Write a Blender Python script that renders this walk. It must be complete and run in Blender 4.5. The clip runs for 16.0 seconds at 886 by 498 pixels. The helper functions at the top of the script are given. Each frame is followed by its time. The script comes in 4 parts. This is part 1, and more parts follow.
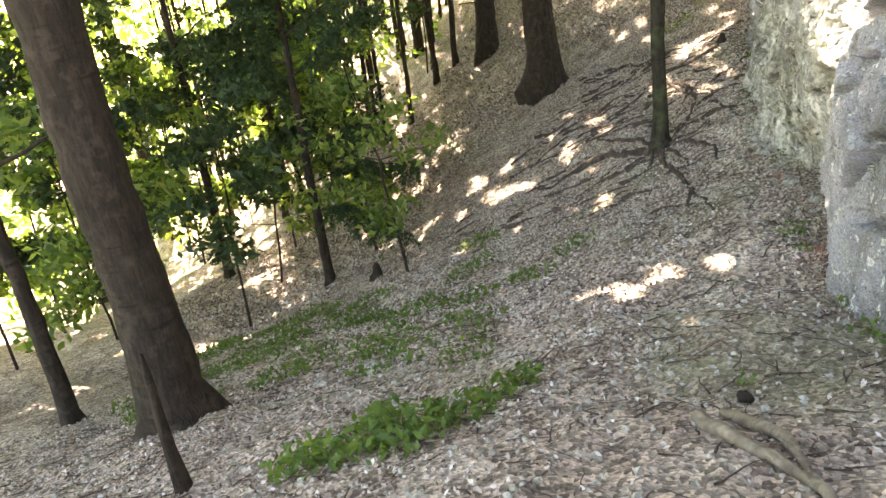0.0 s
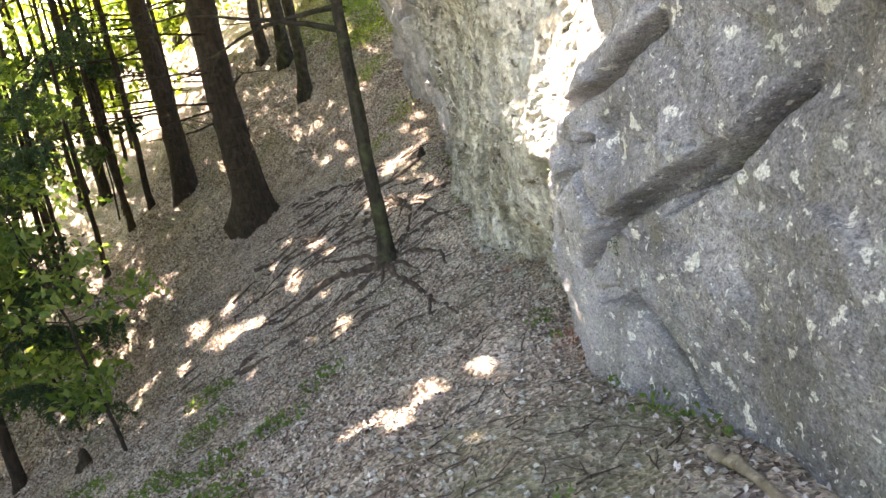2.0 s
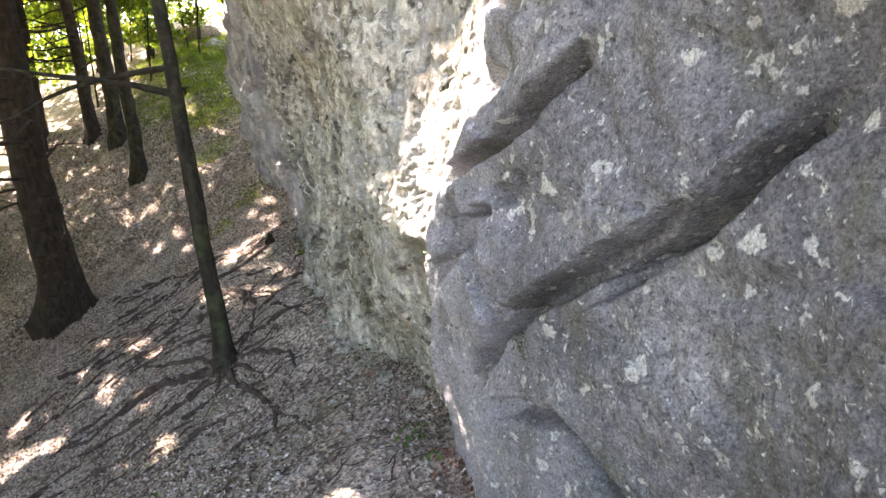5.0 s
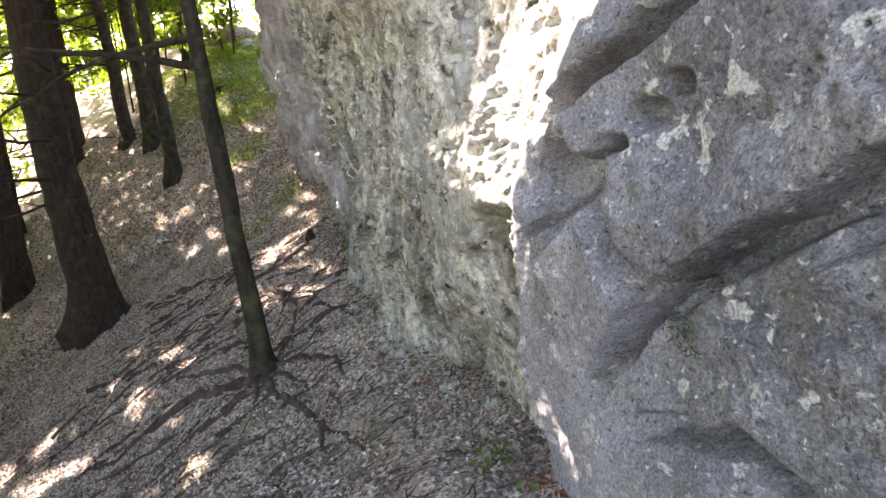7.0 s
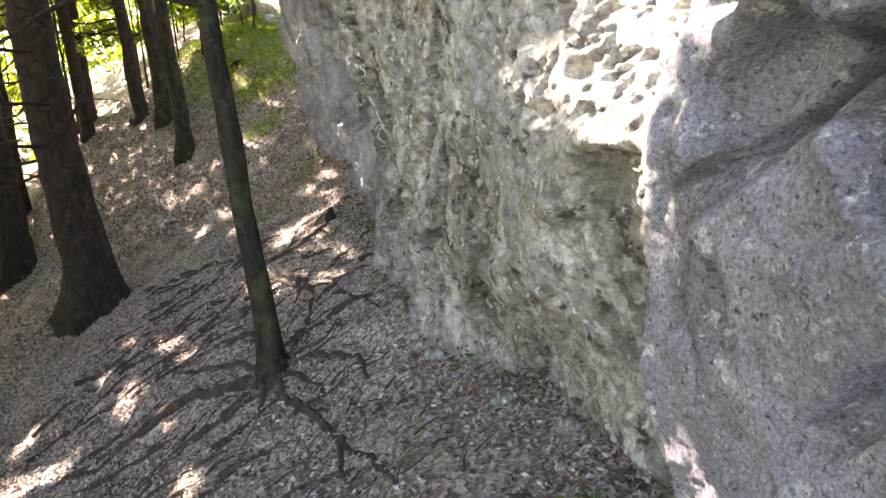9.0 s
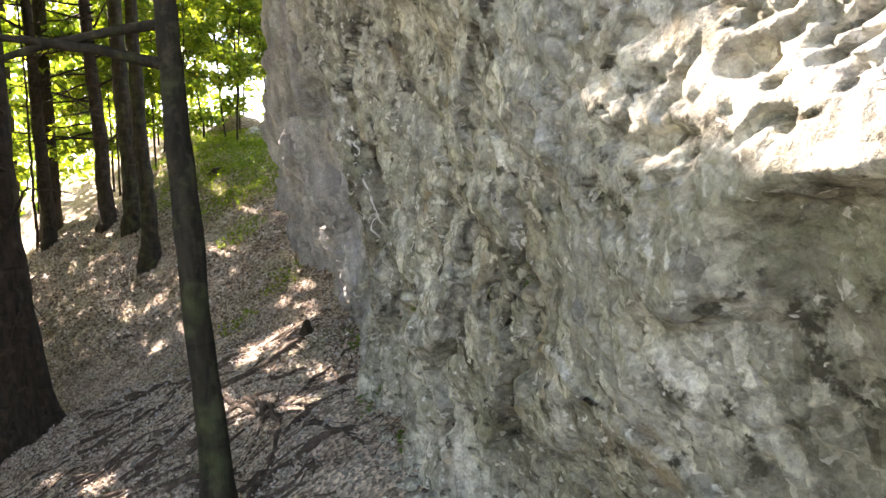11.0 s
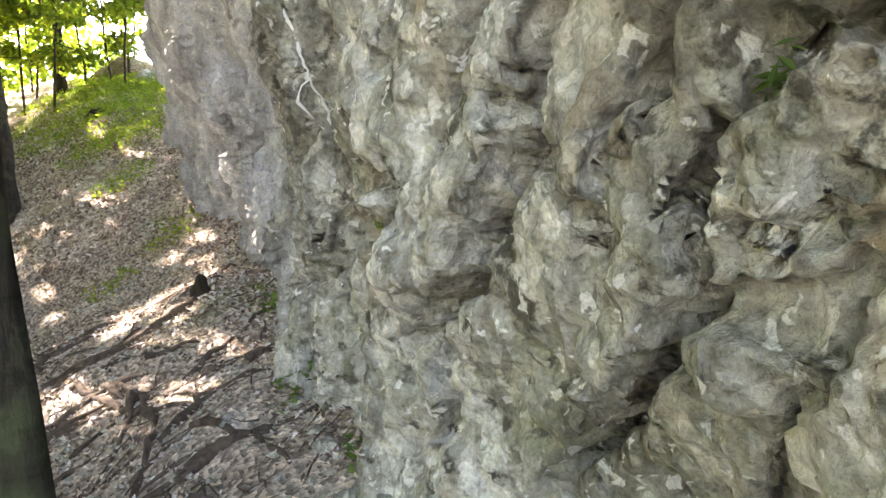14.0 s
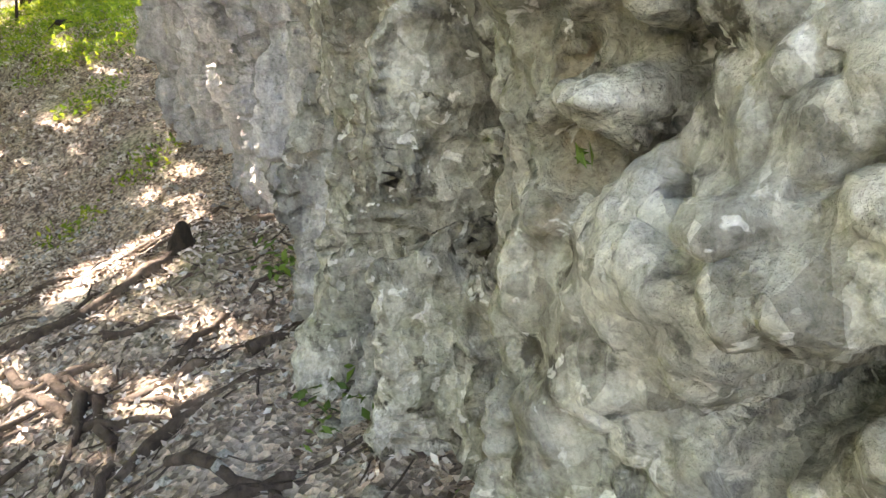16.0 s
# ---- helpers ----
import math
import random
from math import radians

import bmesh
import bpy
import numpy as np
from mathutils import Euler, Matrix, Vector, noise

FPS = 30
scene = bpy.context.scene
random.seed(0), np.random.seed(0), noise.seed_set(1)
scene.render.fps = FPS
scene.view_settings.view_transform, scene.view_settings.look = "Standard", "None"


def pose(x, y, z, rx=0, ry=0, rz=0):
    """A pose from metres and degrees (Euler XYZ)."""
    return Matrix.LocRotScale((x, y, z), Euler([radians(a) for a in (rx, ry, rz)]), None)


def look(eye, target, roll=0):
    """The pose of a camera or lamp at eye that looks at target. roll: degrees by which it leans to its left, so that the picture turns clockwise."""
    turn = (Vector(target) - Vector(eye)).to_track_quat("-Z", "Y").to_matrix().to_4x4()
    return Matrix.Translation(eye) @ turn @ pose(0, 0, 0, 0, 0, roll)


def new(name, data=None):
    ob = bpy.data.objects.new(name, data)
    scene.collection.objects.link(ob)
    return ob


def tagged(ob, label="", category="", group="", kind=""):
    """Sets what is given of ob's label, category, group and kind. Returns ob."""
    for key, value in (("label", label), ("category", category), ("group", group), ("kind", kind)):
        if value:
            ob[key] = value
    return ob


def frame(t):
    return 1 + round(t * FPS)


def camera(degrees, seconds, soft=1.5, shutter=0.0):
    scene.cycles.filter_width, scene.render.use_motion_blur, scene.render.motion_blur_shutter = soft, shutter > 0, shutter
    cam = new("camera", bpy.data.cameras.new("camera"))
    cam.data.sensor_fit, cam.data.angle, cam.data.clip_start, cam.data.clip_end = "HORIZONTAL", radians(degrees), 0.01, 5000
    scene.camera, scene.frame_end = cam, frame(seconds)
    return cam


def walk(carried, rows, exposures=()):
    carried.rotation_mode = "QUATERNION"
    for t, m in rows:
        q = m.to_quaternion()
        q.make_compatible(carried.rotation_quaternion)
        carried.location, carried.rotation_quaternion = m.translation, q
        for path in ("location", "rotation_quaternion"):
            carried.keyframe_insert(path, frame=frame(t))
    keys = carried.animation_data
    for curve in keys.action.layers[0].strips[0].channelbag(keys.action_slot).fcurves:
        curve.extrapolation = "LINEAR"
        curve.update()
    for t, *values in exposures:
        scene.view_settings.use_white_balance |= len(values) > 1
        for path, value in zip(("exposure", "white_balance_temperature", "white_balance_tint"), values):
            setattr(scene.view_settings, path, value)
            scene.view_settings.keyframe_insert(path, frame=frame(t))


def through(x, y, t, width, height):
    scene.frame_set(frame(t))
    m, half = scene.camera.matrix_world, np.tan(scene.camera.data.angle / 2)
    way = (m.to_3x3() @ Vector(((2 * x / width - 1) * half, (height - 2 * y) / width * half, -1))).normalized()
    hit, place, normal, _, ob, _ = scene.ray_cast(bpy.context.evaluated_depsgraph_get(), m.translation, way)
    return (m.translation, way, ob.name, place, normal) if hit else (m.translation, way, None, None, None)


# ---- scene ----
cam = camera(64.8, 16.0, soft=1.5)
PATH = [
    (0, look((1.315, -2.376, 3.619), (0.067, -1.05, 2.791), -6.57)),
    (0.5, look((1.15, -2.31, 3.446), (0.047, -0.839, 2.658), -8.46)),
    (1, look((1.014, -2.093, 3.409), (0.145, -0.479, 2.608), -8.94)),
    (1.5, look((0.885, -1.97, 3.326), (0.168, -0.232, 2.646), -6.55)),
    (2, look((0.781, -1.834, 3.355), (0.185, -0.015, 2.777), -7.64)),
    (2.5, look((0.729, -1.655, 3.273), (0.274, 0.214, 2.725), -6.88)),
    (3, look((0.681, -1.498, 3.244), (0.221, 0.376, 2.718), -5.64)),
    (3.5, look((0.549, -1.386, 3.265), (0.283, 0.562, 2.897), -6.3)),
    (3.7, look((0.523, -1.329, 3.262), (0.25, 0.623, 2.924), -6.59)),
    (5.8, look((0.336, -0.373, 2.92), (0.212, 1.583, 2.525), -3.57)),
    (6, look((0.289, -0.283, 2.899), (0.131, 1.666, 2.479), -3.45)),
    (6.5, look((0.141, 0.016, 2.777), (0.053, 1.973, 2.375), -3.67)),
    (7, look((0.054, 0.276, 2.685), (-0.226, 2.228, 2.355), -6.62)),
    (7.5, look((-0.028, 0.578, 2.614), (-0.261, 2.539, 2.294), -5.5)),
    (8, look((-0.145, 0.876, 2.549), (-0.313, 2.843, 2.229), -4.9)),
    (8.5, look((-0.229, 1.198, 2.416), (-0.5, 3.151, 2.08), -6)),
    (8.7, look((-0.292, 1.293, 2.397), (-0.633, 3.233, 2.052), -5.45)),
    (10.8, look((-0.792, 2.517, 2.202), (-0.928, 4.512, 2.147), -3.77)),
    (11, look((-0.812, 2.621, 2.155), (-1.052, 4.607, 2.162), -3.88)),
    (11.5, look((-0.913, 2.968, 2.021), (-0.994, 4.962, 2.153), -1.68)),
    (11.6, look((-0.935, 3.052, 2.004), (-0.941, 5.045, 2.177), -2.22)),
    (12, look((-1.046, 3.249, 1.963), (-1.255, 5.237, 2.03), -1.96)),
    (12.5, look((-1.156, 3.565, 1.902), (-1.323, 5.557, 1.981), 0.07)),
    (13, look((-1.262, 3.932, 1.861), (-1.251, 5.928, 2), -2.14)),
    (13.5, look((-1.33, 4.17, 1.848), (-1.315, 6.169, 1.914), -1.6)),
    (14, look((-1.349, 4.558, 1.796), (-1.348, 6.556, 1.715), -3.89)),
    (14.5, look((-1.443, 4.956, 1.775), (-1.366, 6.953, 1.706), -3.63)),
    (15, look((-1.534, 5.303, 1.768), (-1.499, 7.299, 1.644), -3.2)),
    (15.5, look((-1.666, 5.652, 1.761), (-1.737, 7.644, 1.592), -2.35)),
    (16, look((-1.826, 5.958, 1.796), (-1.789, 7.943, 1.548), -2.1)),
]
walk(cam, PATH, exposures=((0.0, 3.97, 8700, 20), (1.5, 3.82, 8300, 22), (3.5, 3.5, 7600, 28), (6.5, 3.42, 7500, 29), (8.5, 3.5, 7500, 30), (11.0, 3.3, 7800, 25), (12.5, 3.7, 8000, 23), (14.0, 4.05, 7900, 24), (16.0, 4.15, 8100, 23)))

# ---- light ----
SUN = Vector((-0.62, 0.38, 0.69)).normalized()
world = bpy.data.worlds.new("world")
scene.world = world
world.use_nodes = True
sky = world.node_tree.nodes.new("ShaderNodeTexSky")
sky.sky_type, sky.sun_disc = "NISHITA", False
sky.sun_elevation = math.asin(SUN.z)
sky.sun_rotation = math.atan2(SUN.x, SUN.y)
background = world.node_tree.nodes["Background"]
background.inputs[1].default_value = 0.13
world.node_tree.links.new(sky.outputs[0], background.inputs[0])
sun_data = bpy.data.lights.new("sun", "SUN")
sun_data.energy, sun_data.angle, sun_data.color = 5.0, radians(0.6), (1.0, 0.97, 0.93)
sun_ob = new("sun", sun_data)
sun_ob.matrix_world = look(SUN * 50, (0, 0, 0))


# ---- materials ----
def nodes_of(name, rough=0.9):
    m = bpy.data.materials.new(name)
    m.use_nodes = True
    t = m.node_tree
    b = t.nodes["Principled BSDF"]
    b.inputs["Roughness"].default_value = rough
    b.inputs["Specular IOR Level"].default_value = 0.25
    return m, t, b


def add(t, kind, **inputs):
    n = t.nodes.new(kind)
    for k, v in inputs.items():
        n.inputs[k.replace("_", " ")].default_value = v
    return n


def coords(t, stretch=(1, 1, 1), turn=(0, 0, 0)):
    c = t.nodes.new("ShaderNodeTexCoord")
    m = t.nodes.new("ShaderNodeMapping")
    m.inputs["Scale"].default_value = stretch
    m.inputs["Rotation"].default_value = turn
    t.links.new(c.outputs["Object"], m.inputs["Vector"])
    return m.outputs[0]


def fractal(t, where, scale, detail=8.0, rough=0.6, twist=0.0):
    n = add(t, "ShaderNodeTexNoise", Scale=scale, Detail=detail, Roughness=rough, Distortion=twist)
    t.links.new(where, n.inputs["Vector"])
    return n.outputs["Fac"]


def ramp(t, fac, stops):
    r = t.nodes.new("ShaderNodeValToRGB")
    e = r.color_ramp.elements
    while len(e) < len(stops):
        e.new(0.5)
    for k, (p, c) in zip(e, stops):
        k.position, k.color = p, (*c, 1) if len(c) == 3 else c
    t.links.new(fac, r.inputs[0])
    return r.outputs[0]


def blend(t, fac, a, b, mode="MIX"):
    n = t.nodes.new("ShaderNodeMix")
    n.data_type, n.blend_type = "RGBA", mode
    for v, slot in ((fac, 0), (a, 6), (b, 7)):
        if isinstance(v, (int, float)):
            n.inputs[slot].default_value = v
        elif isinstance(v, tuple):
            n.inputs[slot].default_value = (*v, 1)
        else:
            t.links.new(v, n.inputs[slot])
    return n.outputs[2]


def relief(t, b, heights):
    """A bump from (height, metres) pairs."""
    last = None
    for h, d in heights:
        n = add(t, "ShaderNodeBump", Strength=1.0, Distance=d)
        t.links.new(h, n.inputs["Height"])
        if last:
            t.links.new(last, n.inputs["Normal"])
        last = n.outputs[0]
    t.links.new(last, b.inputs["Normal"])


def grey(v, warm=0.0):
    return (v * (1 + warm), v, v * (1 - warm))


def make_grey_rock():
    m, t, b = nodes_of("grey_limestone", 0.92)
    w = coords(t)
    base = ramp(t, fractal(t, w, 1.3, 6), [(0.3, (0.15, 0.15, 0.154)), (0.5, (0.26, 0.258, 0.264)), (0.72, (0.44, 0.436, 0.445))])
    fine = ramp(t, fractal(t, w, 22, 10, 0.7), [(0.30, (0.32, 0.32, 0.33)), (0.5, (0.95, 0.95, 0.95)), (0.72, (1.45, 1.44, 1.4))])
    c = blend(t, 0.85, base, fine, "MULTIPLY")
    place = t.nodes.new("ShaderNodeSeparateXYZ")
    t.links.new(w, place.inputs[0])
    shift = t.nodes.new("ShaderNodeMath")
    shift.operation = "MULTIPLY_ADD"
    t.links.new(fractal(t, w, 1.8, 4), shift.inputs[0])
    shift.inputs[1].default_value = 2.2
    t.links.new(place.outputs["Y"], shift.inputs[2])
    span = t.nodes.new("ShaderNodeMapRange")
    t.links.new(shift.outputs[0], span.inputs[0])
    span.inputs[1].default_value, span.inputs[2].default_value, span.inputs[4].default_value = 3.5, 4.3, 0.55
    c = blend(t, span.outputs[0], c, (0.50, 0.49, 0.51))
    stain = ramp(t, fractal(t, coords(t, (1, 1, 0.35)), 2.6, 5, 0.6, 0.6), [(0.55, (0, 0, 0)), (0.72, (1, 1, 1))])
    c = blend(t, stain, c, (0.19, 0.18, 0.145))
    lich = ramp(t, fractal(t, w, 8, 4, 0.55, 0.2), [(0.62, (0, 0, 0)), (0.65, (1, 1, 1))])
    c = blend(t, lich, c, (0.66, 0.66, 0.61))
    big = ramp(t, fractal(t, w, 4.2, 6, 0.58, 0.1), [(0.645, (0, 0, 0)), (0.66, (0.9, 0.9, 0.9))])
    c = blend(t, big, c, (0.60, 0.60, 0.55))
    lich2 = ramp(t, fractal(t, w, 31, 2, 0.5, 0.4), [(0.66, (0, 0, 0)), (0.70, (1, 1, 1))])
    c = blend(t, lich2, c, (0.6, 0.61, 0.57))
    dark = ramp(t, fractal(t, w, 38, 5, 0.65, 0.3), [(0.33, (1, 1, 1)), (0.43, (0, 0, 0))])
    c = blend(t, dark, c, (0.10, 0.10, 0.095))
    green = ramp(t, fractal(t, w, 2.1, 4), [(0.56, (0, 0, 0)), (0.75, (0.45, 0.45, 0.45))])
    c = blend(t, green, c, (0.27, 0.30, 0.235))
    grain = ramp(t, fractal(t, w, 75, 5, 0.75), [(0.34, (0.35, 0.35, 0.35)), (0.5, (1, 1, 1)), (0.66, (1.6, 1.6, 1.58))])
    c = blend(t, 0.8, c, grain, "MULTIPLY")
    t.links.new(c, b.inputs["Base Color"])
    relief(t, b, [(fractal(t, w, 18, 9, 0.70), 0.040), (fractal(t, w, 70, 5, 0.65), 0.007)])
    return m


def make_tan_rock():
    m, t, b = nodes_of("tan_limestone", 0.93)
    w = coords(t)
    slant = coords(t, (1, 1, 0.45), (0.6, 0, 0))
    base = ramp(t, fractal(t, slant, 1.7, 7, 0.62, 0.0), [(0.28, (0.18, 0.172, 0.138)), (0.45, (0.335, 0.325, 0.272)), (0.6, (0.47, 0.46, 0.40)), (0.8, (0.64, 0.63, 0.575))])
    fine = ramp(t, fractal(t, w, 13, 9, 0.66), [(0.32, (0.32, 0.31, 0.28)), (0.5, (0.95, 0.95, 0.95)), (0.72, (1.45, 1.45, 1.42))])
    c = blend(t, 0.85, base, fine, "MULTIPLY")
    bend = fractal(t, w, 9, 3, 0.6)
    warped = t.nodes.new("ShaderNodeVectorMath")
    warped.operation = "MULTIPLY_ADD"
    t.links.new(bend, warped.inputs[0])
    warped.inputs[1].default_value = (0.014, 0.014, 0.014)
    t.links.new(slant, warped.inputs[2])
    chunk = add(t, "ShaderNodeTexVoronoi", Scale=20.0, Randomness=1.0)
    t.links.new(warped.outputs[0], chunk.inputs["Vector"])
    tone = ramp(t, chunk.outputs["Color"], [(0.15, (0.6, 0.59, 0.55)), (0.45, (1.0, 1.0, 1.0)), (0.8, (1.35, 1.35, 1.34))])
    c = blend(t, 0.7, c, tone, "MULTIPLY")
    slab = add(t, "ShaderNodeTexVoronoi", Scale=8.0, Randomness=1.0)
    t.links.new(warped.outputs[0], slab.inputs["Vector"])
    c = blend(t, 0.6, c, ramp(t, slab.outputs["Color"], [(0.15, (0.6, 0.59, 0.56)), (0.5, (1.0, 1.0, 1.0)), (0.85, (1.5, 1.5, 1.48))]), "MULTIPLY")
    ochre = ramp(t, fractal(t, slant, 2.9, 4, 0.55, 0.5), [(0.6, (0, 0, 0)), (0.74, (0.8, 0.8, 0.8))])
    c = blend(t, ochre, c, (0.34, 0.255, 0.15))
    green = ramp(t, fractal(t, w, 2.4, 5), [(0.52, (0, 0, 0)), (0.7, (0.55, 0.55, 0.55))])
    c = blend(t, green, c, (0.26, 0.275, 0.175))
    dark = ramp(t, fractal(t, w, 8, 7, 0.66, 0.1), [(0.36, (1, 1, 1)), (0.43, (0, 0, 0))])
    c = blend(t, dark, c, (0.085, 0.08, 0.06))
    blue = ramp(t, fractal(t, w, 1.1, 4), [(0.55, (0, 0, 0)), (0.7, (0.6, 0.6, 0.6))])
    c = blend(t, blue, c, (0.42, 0.43, 0.425))
    lich = ramp(t, fractal(t, w, 15, 3, 0.55, 0.5), [(0.62, (0, 0, 0)), (0.65, (0.9, 0.9, 0.9))])
    c = blend(t, lich, c, (0.64, 0.63, 0.57))
    place = t.nodes.new("ShaderNodeSeparateXYZ")
    t.links.new(w, place.inputs[0])
    shift = t.nodes.new("ShaderNodeMath")
    shift.operation = "MULTIPLY_ADD"
    t.links.new(fractal(t, coords(t, (1, 1, 0.3)), 1.4, 5), shift.inputs[0])
    shift.inputs[1].default_value = 4.0
    t.links.new(place.outputs["Y"], shift.inputs[2])
    span = t.nodes.new("ShaderNodeMapRange")
    t.links.new(shift.outputs[0], span.inputs[0])
    span.inputs[1].default_value, span.inputs[2].default_value, span.inputs[4].default_value = 10.2, 12.2, 0.75
    streaks = ramp(t, fractal(t, coords(t, (1, 1, 0.12)), 5, 6, 0.6), [(0.3, (0.16, 0.16, 0.17)), (0.5, (0.36, 0.36, 0.375)), (0.68, (0.62, 0.62, 0.63))])
    c = blend(t, span.outputs[0], c, streaks)
    grain = ramp(t, fractal(t, w, 60, 5, 0.75), [(0.34, (0.4, 0.39, 0.37)), (0.5, (1, 1, 1)), (0.66, (1.45, 1.45, 1.43))])
    c = blend(t, 0.45, c, grain, "MULTIPLY")
    t.links.new(c, b.inputs["Base Color"])
    relief(t, b, [(fractal(t, w, 14, 8, 0.62), 0.04), (chunk.outputs["Distance"], 0.014), (fractal(t, w, 60, 4, 0.62), 0.006)])
    return m


def make_soil():
    m, t, b = nodes_of("leaf_strewn_soil", 0.95)
    w = coords(t)
    base = ramp(t, fractal(t, w, 2.2, 6), [(0.3, (0.195, 0.15, 0.118)), (0.5, (0.375, 0.31, 0.25)), (0.7, (0.55, 0.485, 0.41))])
    v = add(t, "ShaderNodeTexVoronoi", Scale=34.0, Randomness=1.0)
    t.links.new(w, v.inputs["Vector"])
    flake = ramp(t, v.outputs["Color"], [(0.2, (0.35, 0.32, 0.30)), (0.5, (1, 1, 1)), (0.8, (2.2, 2.12, 2.0))])
    c = blend(t, 0.8, base, flake, "MULTIPLY")
    speck = ramp(t, fractal(t, w, 60, 6, 0.7), [(0.35, (0.6, 0.6, 0.6)), (0.6, (1.1, 1.1, 1.1))])
    c = blend(t, 0.8, c, speck, "MULTIPLY")
    far = ramp(t, fractal(t, w, 0.55, 5), [(0.52, (0, 0, 0)), (0.68, (0.7, 0.7, 0.7))])
    c = blend(t, far, c, (0.16, 0.17, 0.085))
    t.links.new(c, b.inputs["Base Color"])
    relief(t, b, [(fractal(t, w, 12, 8, 0.7), 0.06), (v.outputs["Distance"], 0.02)])
    return m


def make_bark(name, dark, light, scale=1.0, moss=0.0):
    m, t, b = nodes_of(name, 0.9)
    w = coords(t, (1, 1, 0.22))
    n = fractal(t, w, 16 * scale, 8, 0.65, 0.4)
    c = ramp(t, n, [(0.3, dark), (0.52, tuple(0.5 * (p + q) for p, q in zip(dark, light))), (0.7, light)])
    patch = ramp(t, fractal(t, coords(t), 7, 5), [(0.52, (0, 0, 0)), (0.66, (0.7, 0.7, 0.7))])
    c = blend(t, patch, c, tuple(1.35 * v for v in light))
    ring = ramp(t, fractal(t, coords(t, (0.35, 0.35, 2.2)), 6, 5, 0.6), [(0.33, (0.7, 0.7, 0.7)), (0.42, (0, 0, 0))])
    c = blend(t, ring, c, dark)
    if moss:
        green = ramp(t, fractal(t, coords(t), 3.5, 5), [(0.5, (0, 0, 0)), (0.66, (moss, moss, moss))])
        c = blend(t, green, c, (0.06, 0.075, 0.03))
    t.links.new(c, b.inputs["Base Color"])
    relief(t, b, [(n, 0.03), (fractal(t, coords(t), 40, 5, 0.65), 0.01)])
    return m


def make_leaf(name, stops, shine=0.35, through=0.5):
    """Leaves that let light through; each leaf takes its own tone."""
    m, t, b = nodes_of(name, 0.55)
    g = t.nodes.new("ShaderNodeNewGeometry")
    c = ramp(t, g.outputs["Random Per Island"], stops)
    t.links.new(c, b.inputs["Base Color"])
    if through:
        tr = t.nodes.new("ShaderNodeBsdfTranslucent")
        bright = blend(t, 1.0, c, (2.3, 2.1, 0.8), "MULTIPLY")
        t.links.new(bright, tr.inputs[0])
        mix = t.nodes.new("ShaderNodeMixShader")
        mix.inputs[0].default_value = through
        t.links.new(b.outputs[0], mix.inputs[1])
        t.links.new(tr.outputs[0], mix.inputs[2])
        t.links.new(mix.outputs[0], t.nodes["Material Output"].inputs[0])
    return m


GREY_ROCK, TAN_ROCK, SOIL = make_grey_rock(), make_tan_rock(), make_soil()
RED_LITTER = make_leaf("red_dry_leaves", [(0.0, (0.14, 0.05, 0.03)), (0.6, (0.32, 0.15, 0.09)), (1.0, (0.5, 0.33, 0.24))], through=0.0)
BARK = make_bark("dark_bark", (0.012, 0.009, 0.006), (0.05, 0.038, 0.026))
BEECH = make_bark("grey_green_bark", (0.010, 0.009, 0.006), (0.045, 0.038, 0.026), 0.8, 0.6)
ROOT = make_bark("root_bark", (0.03, 0.022, 0.017), (0.12, 0.092, 0.07))
PALE_ROOT = make_bark("pale_root_bark", (0.12, 0.095, 0.065), (0.30, 0.255, 0.18))
GREEN = make_leaf("green_leaves", [(0.0, (0.05, 0.10, 0.02)), (0.5, (0.11, 0.18, 0.03)), (1.0, (0.20, 0.25, 0.045))])
SAPLING_GREEN = make_leaf("sapling_leaves", [(0.0, (0.045, 0.095, 0.035)), (0.6, (0.10, 0.17, 0.06)), (1.0, (0.19, 0.25, 0.11))], through=0.6)
DARK_GREEN = make_leaf("dark_needles", [(0.0, (0.015, 0.035, 0.015)), (1.0, (0.045, 0.085, 0.03))], through=0.2)
HERB = make_leaf("herb_leaves", [(0.0, (0.04, 0.085, 0.02)), (1.0, (0.10, 0.17, 0.035))], through=0.3)
LITTER = make_leaf("dry_leaves", [(0.0, (0.05, 0.033, 0.024)), (0.3, (0.18, 0.135, 0.10)), (0.6, (0.385, 0.325, 0.265)), (0.85, (0.54, 0.49, 0.42)), (1.0, (0.74, 0.69, 0.62))], through=0.0)


# ---- mesh helpers ----
def sheet(name, verts, faces, material, parent=None, smooth=True):
    """One mesh object from arrays of vertices and of quads or triangles."""
    verts, faces = np.asarray(verts, dtype=np.float32), np.asarray(faces, dtype=np.int32)
    me = bpy.data.meshes.new(name)
    me.vertices.add(len(verts))
    me.vertices.foreach_set("co", verts.ravel())
    k = faces.shape[1]
    me.loops.add(faces.size)
    me.loops.foreach_set("vertex_index", faces.ravel())
    me.polygons.add(len(faces))
    me.polygons.foreach_set("loop_start", np.arange(0, faces.size, k, dtype=np.int32))
    me.polygons.foreach_set("use_smooth", np.full(len(faces), smooth))
    me.update(calc_edges=True)
    me.validate()
    me.materials.append(material)
    ob = new(name, me)
    ob.parent = parent
    return ob


def hashed(i, j, k, seed):
    v = np.sin(i * 127.1 + j * 311.7 + k * 74.7 + seed * 53.3) * 43758.5453
    return v - np.floor(v)


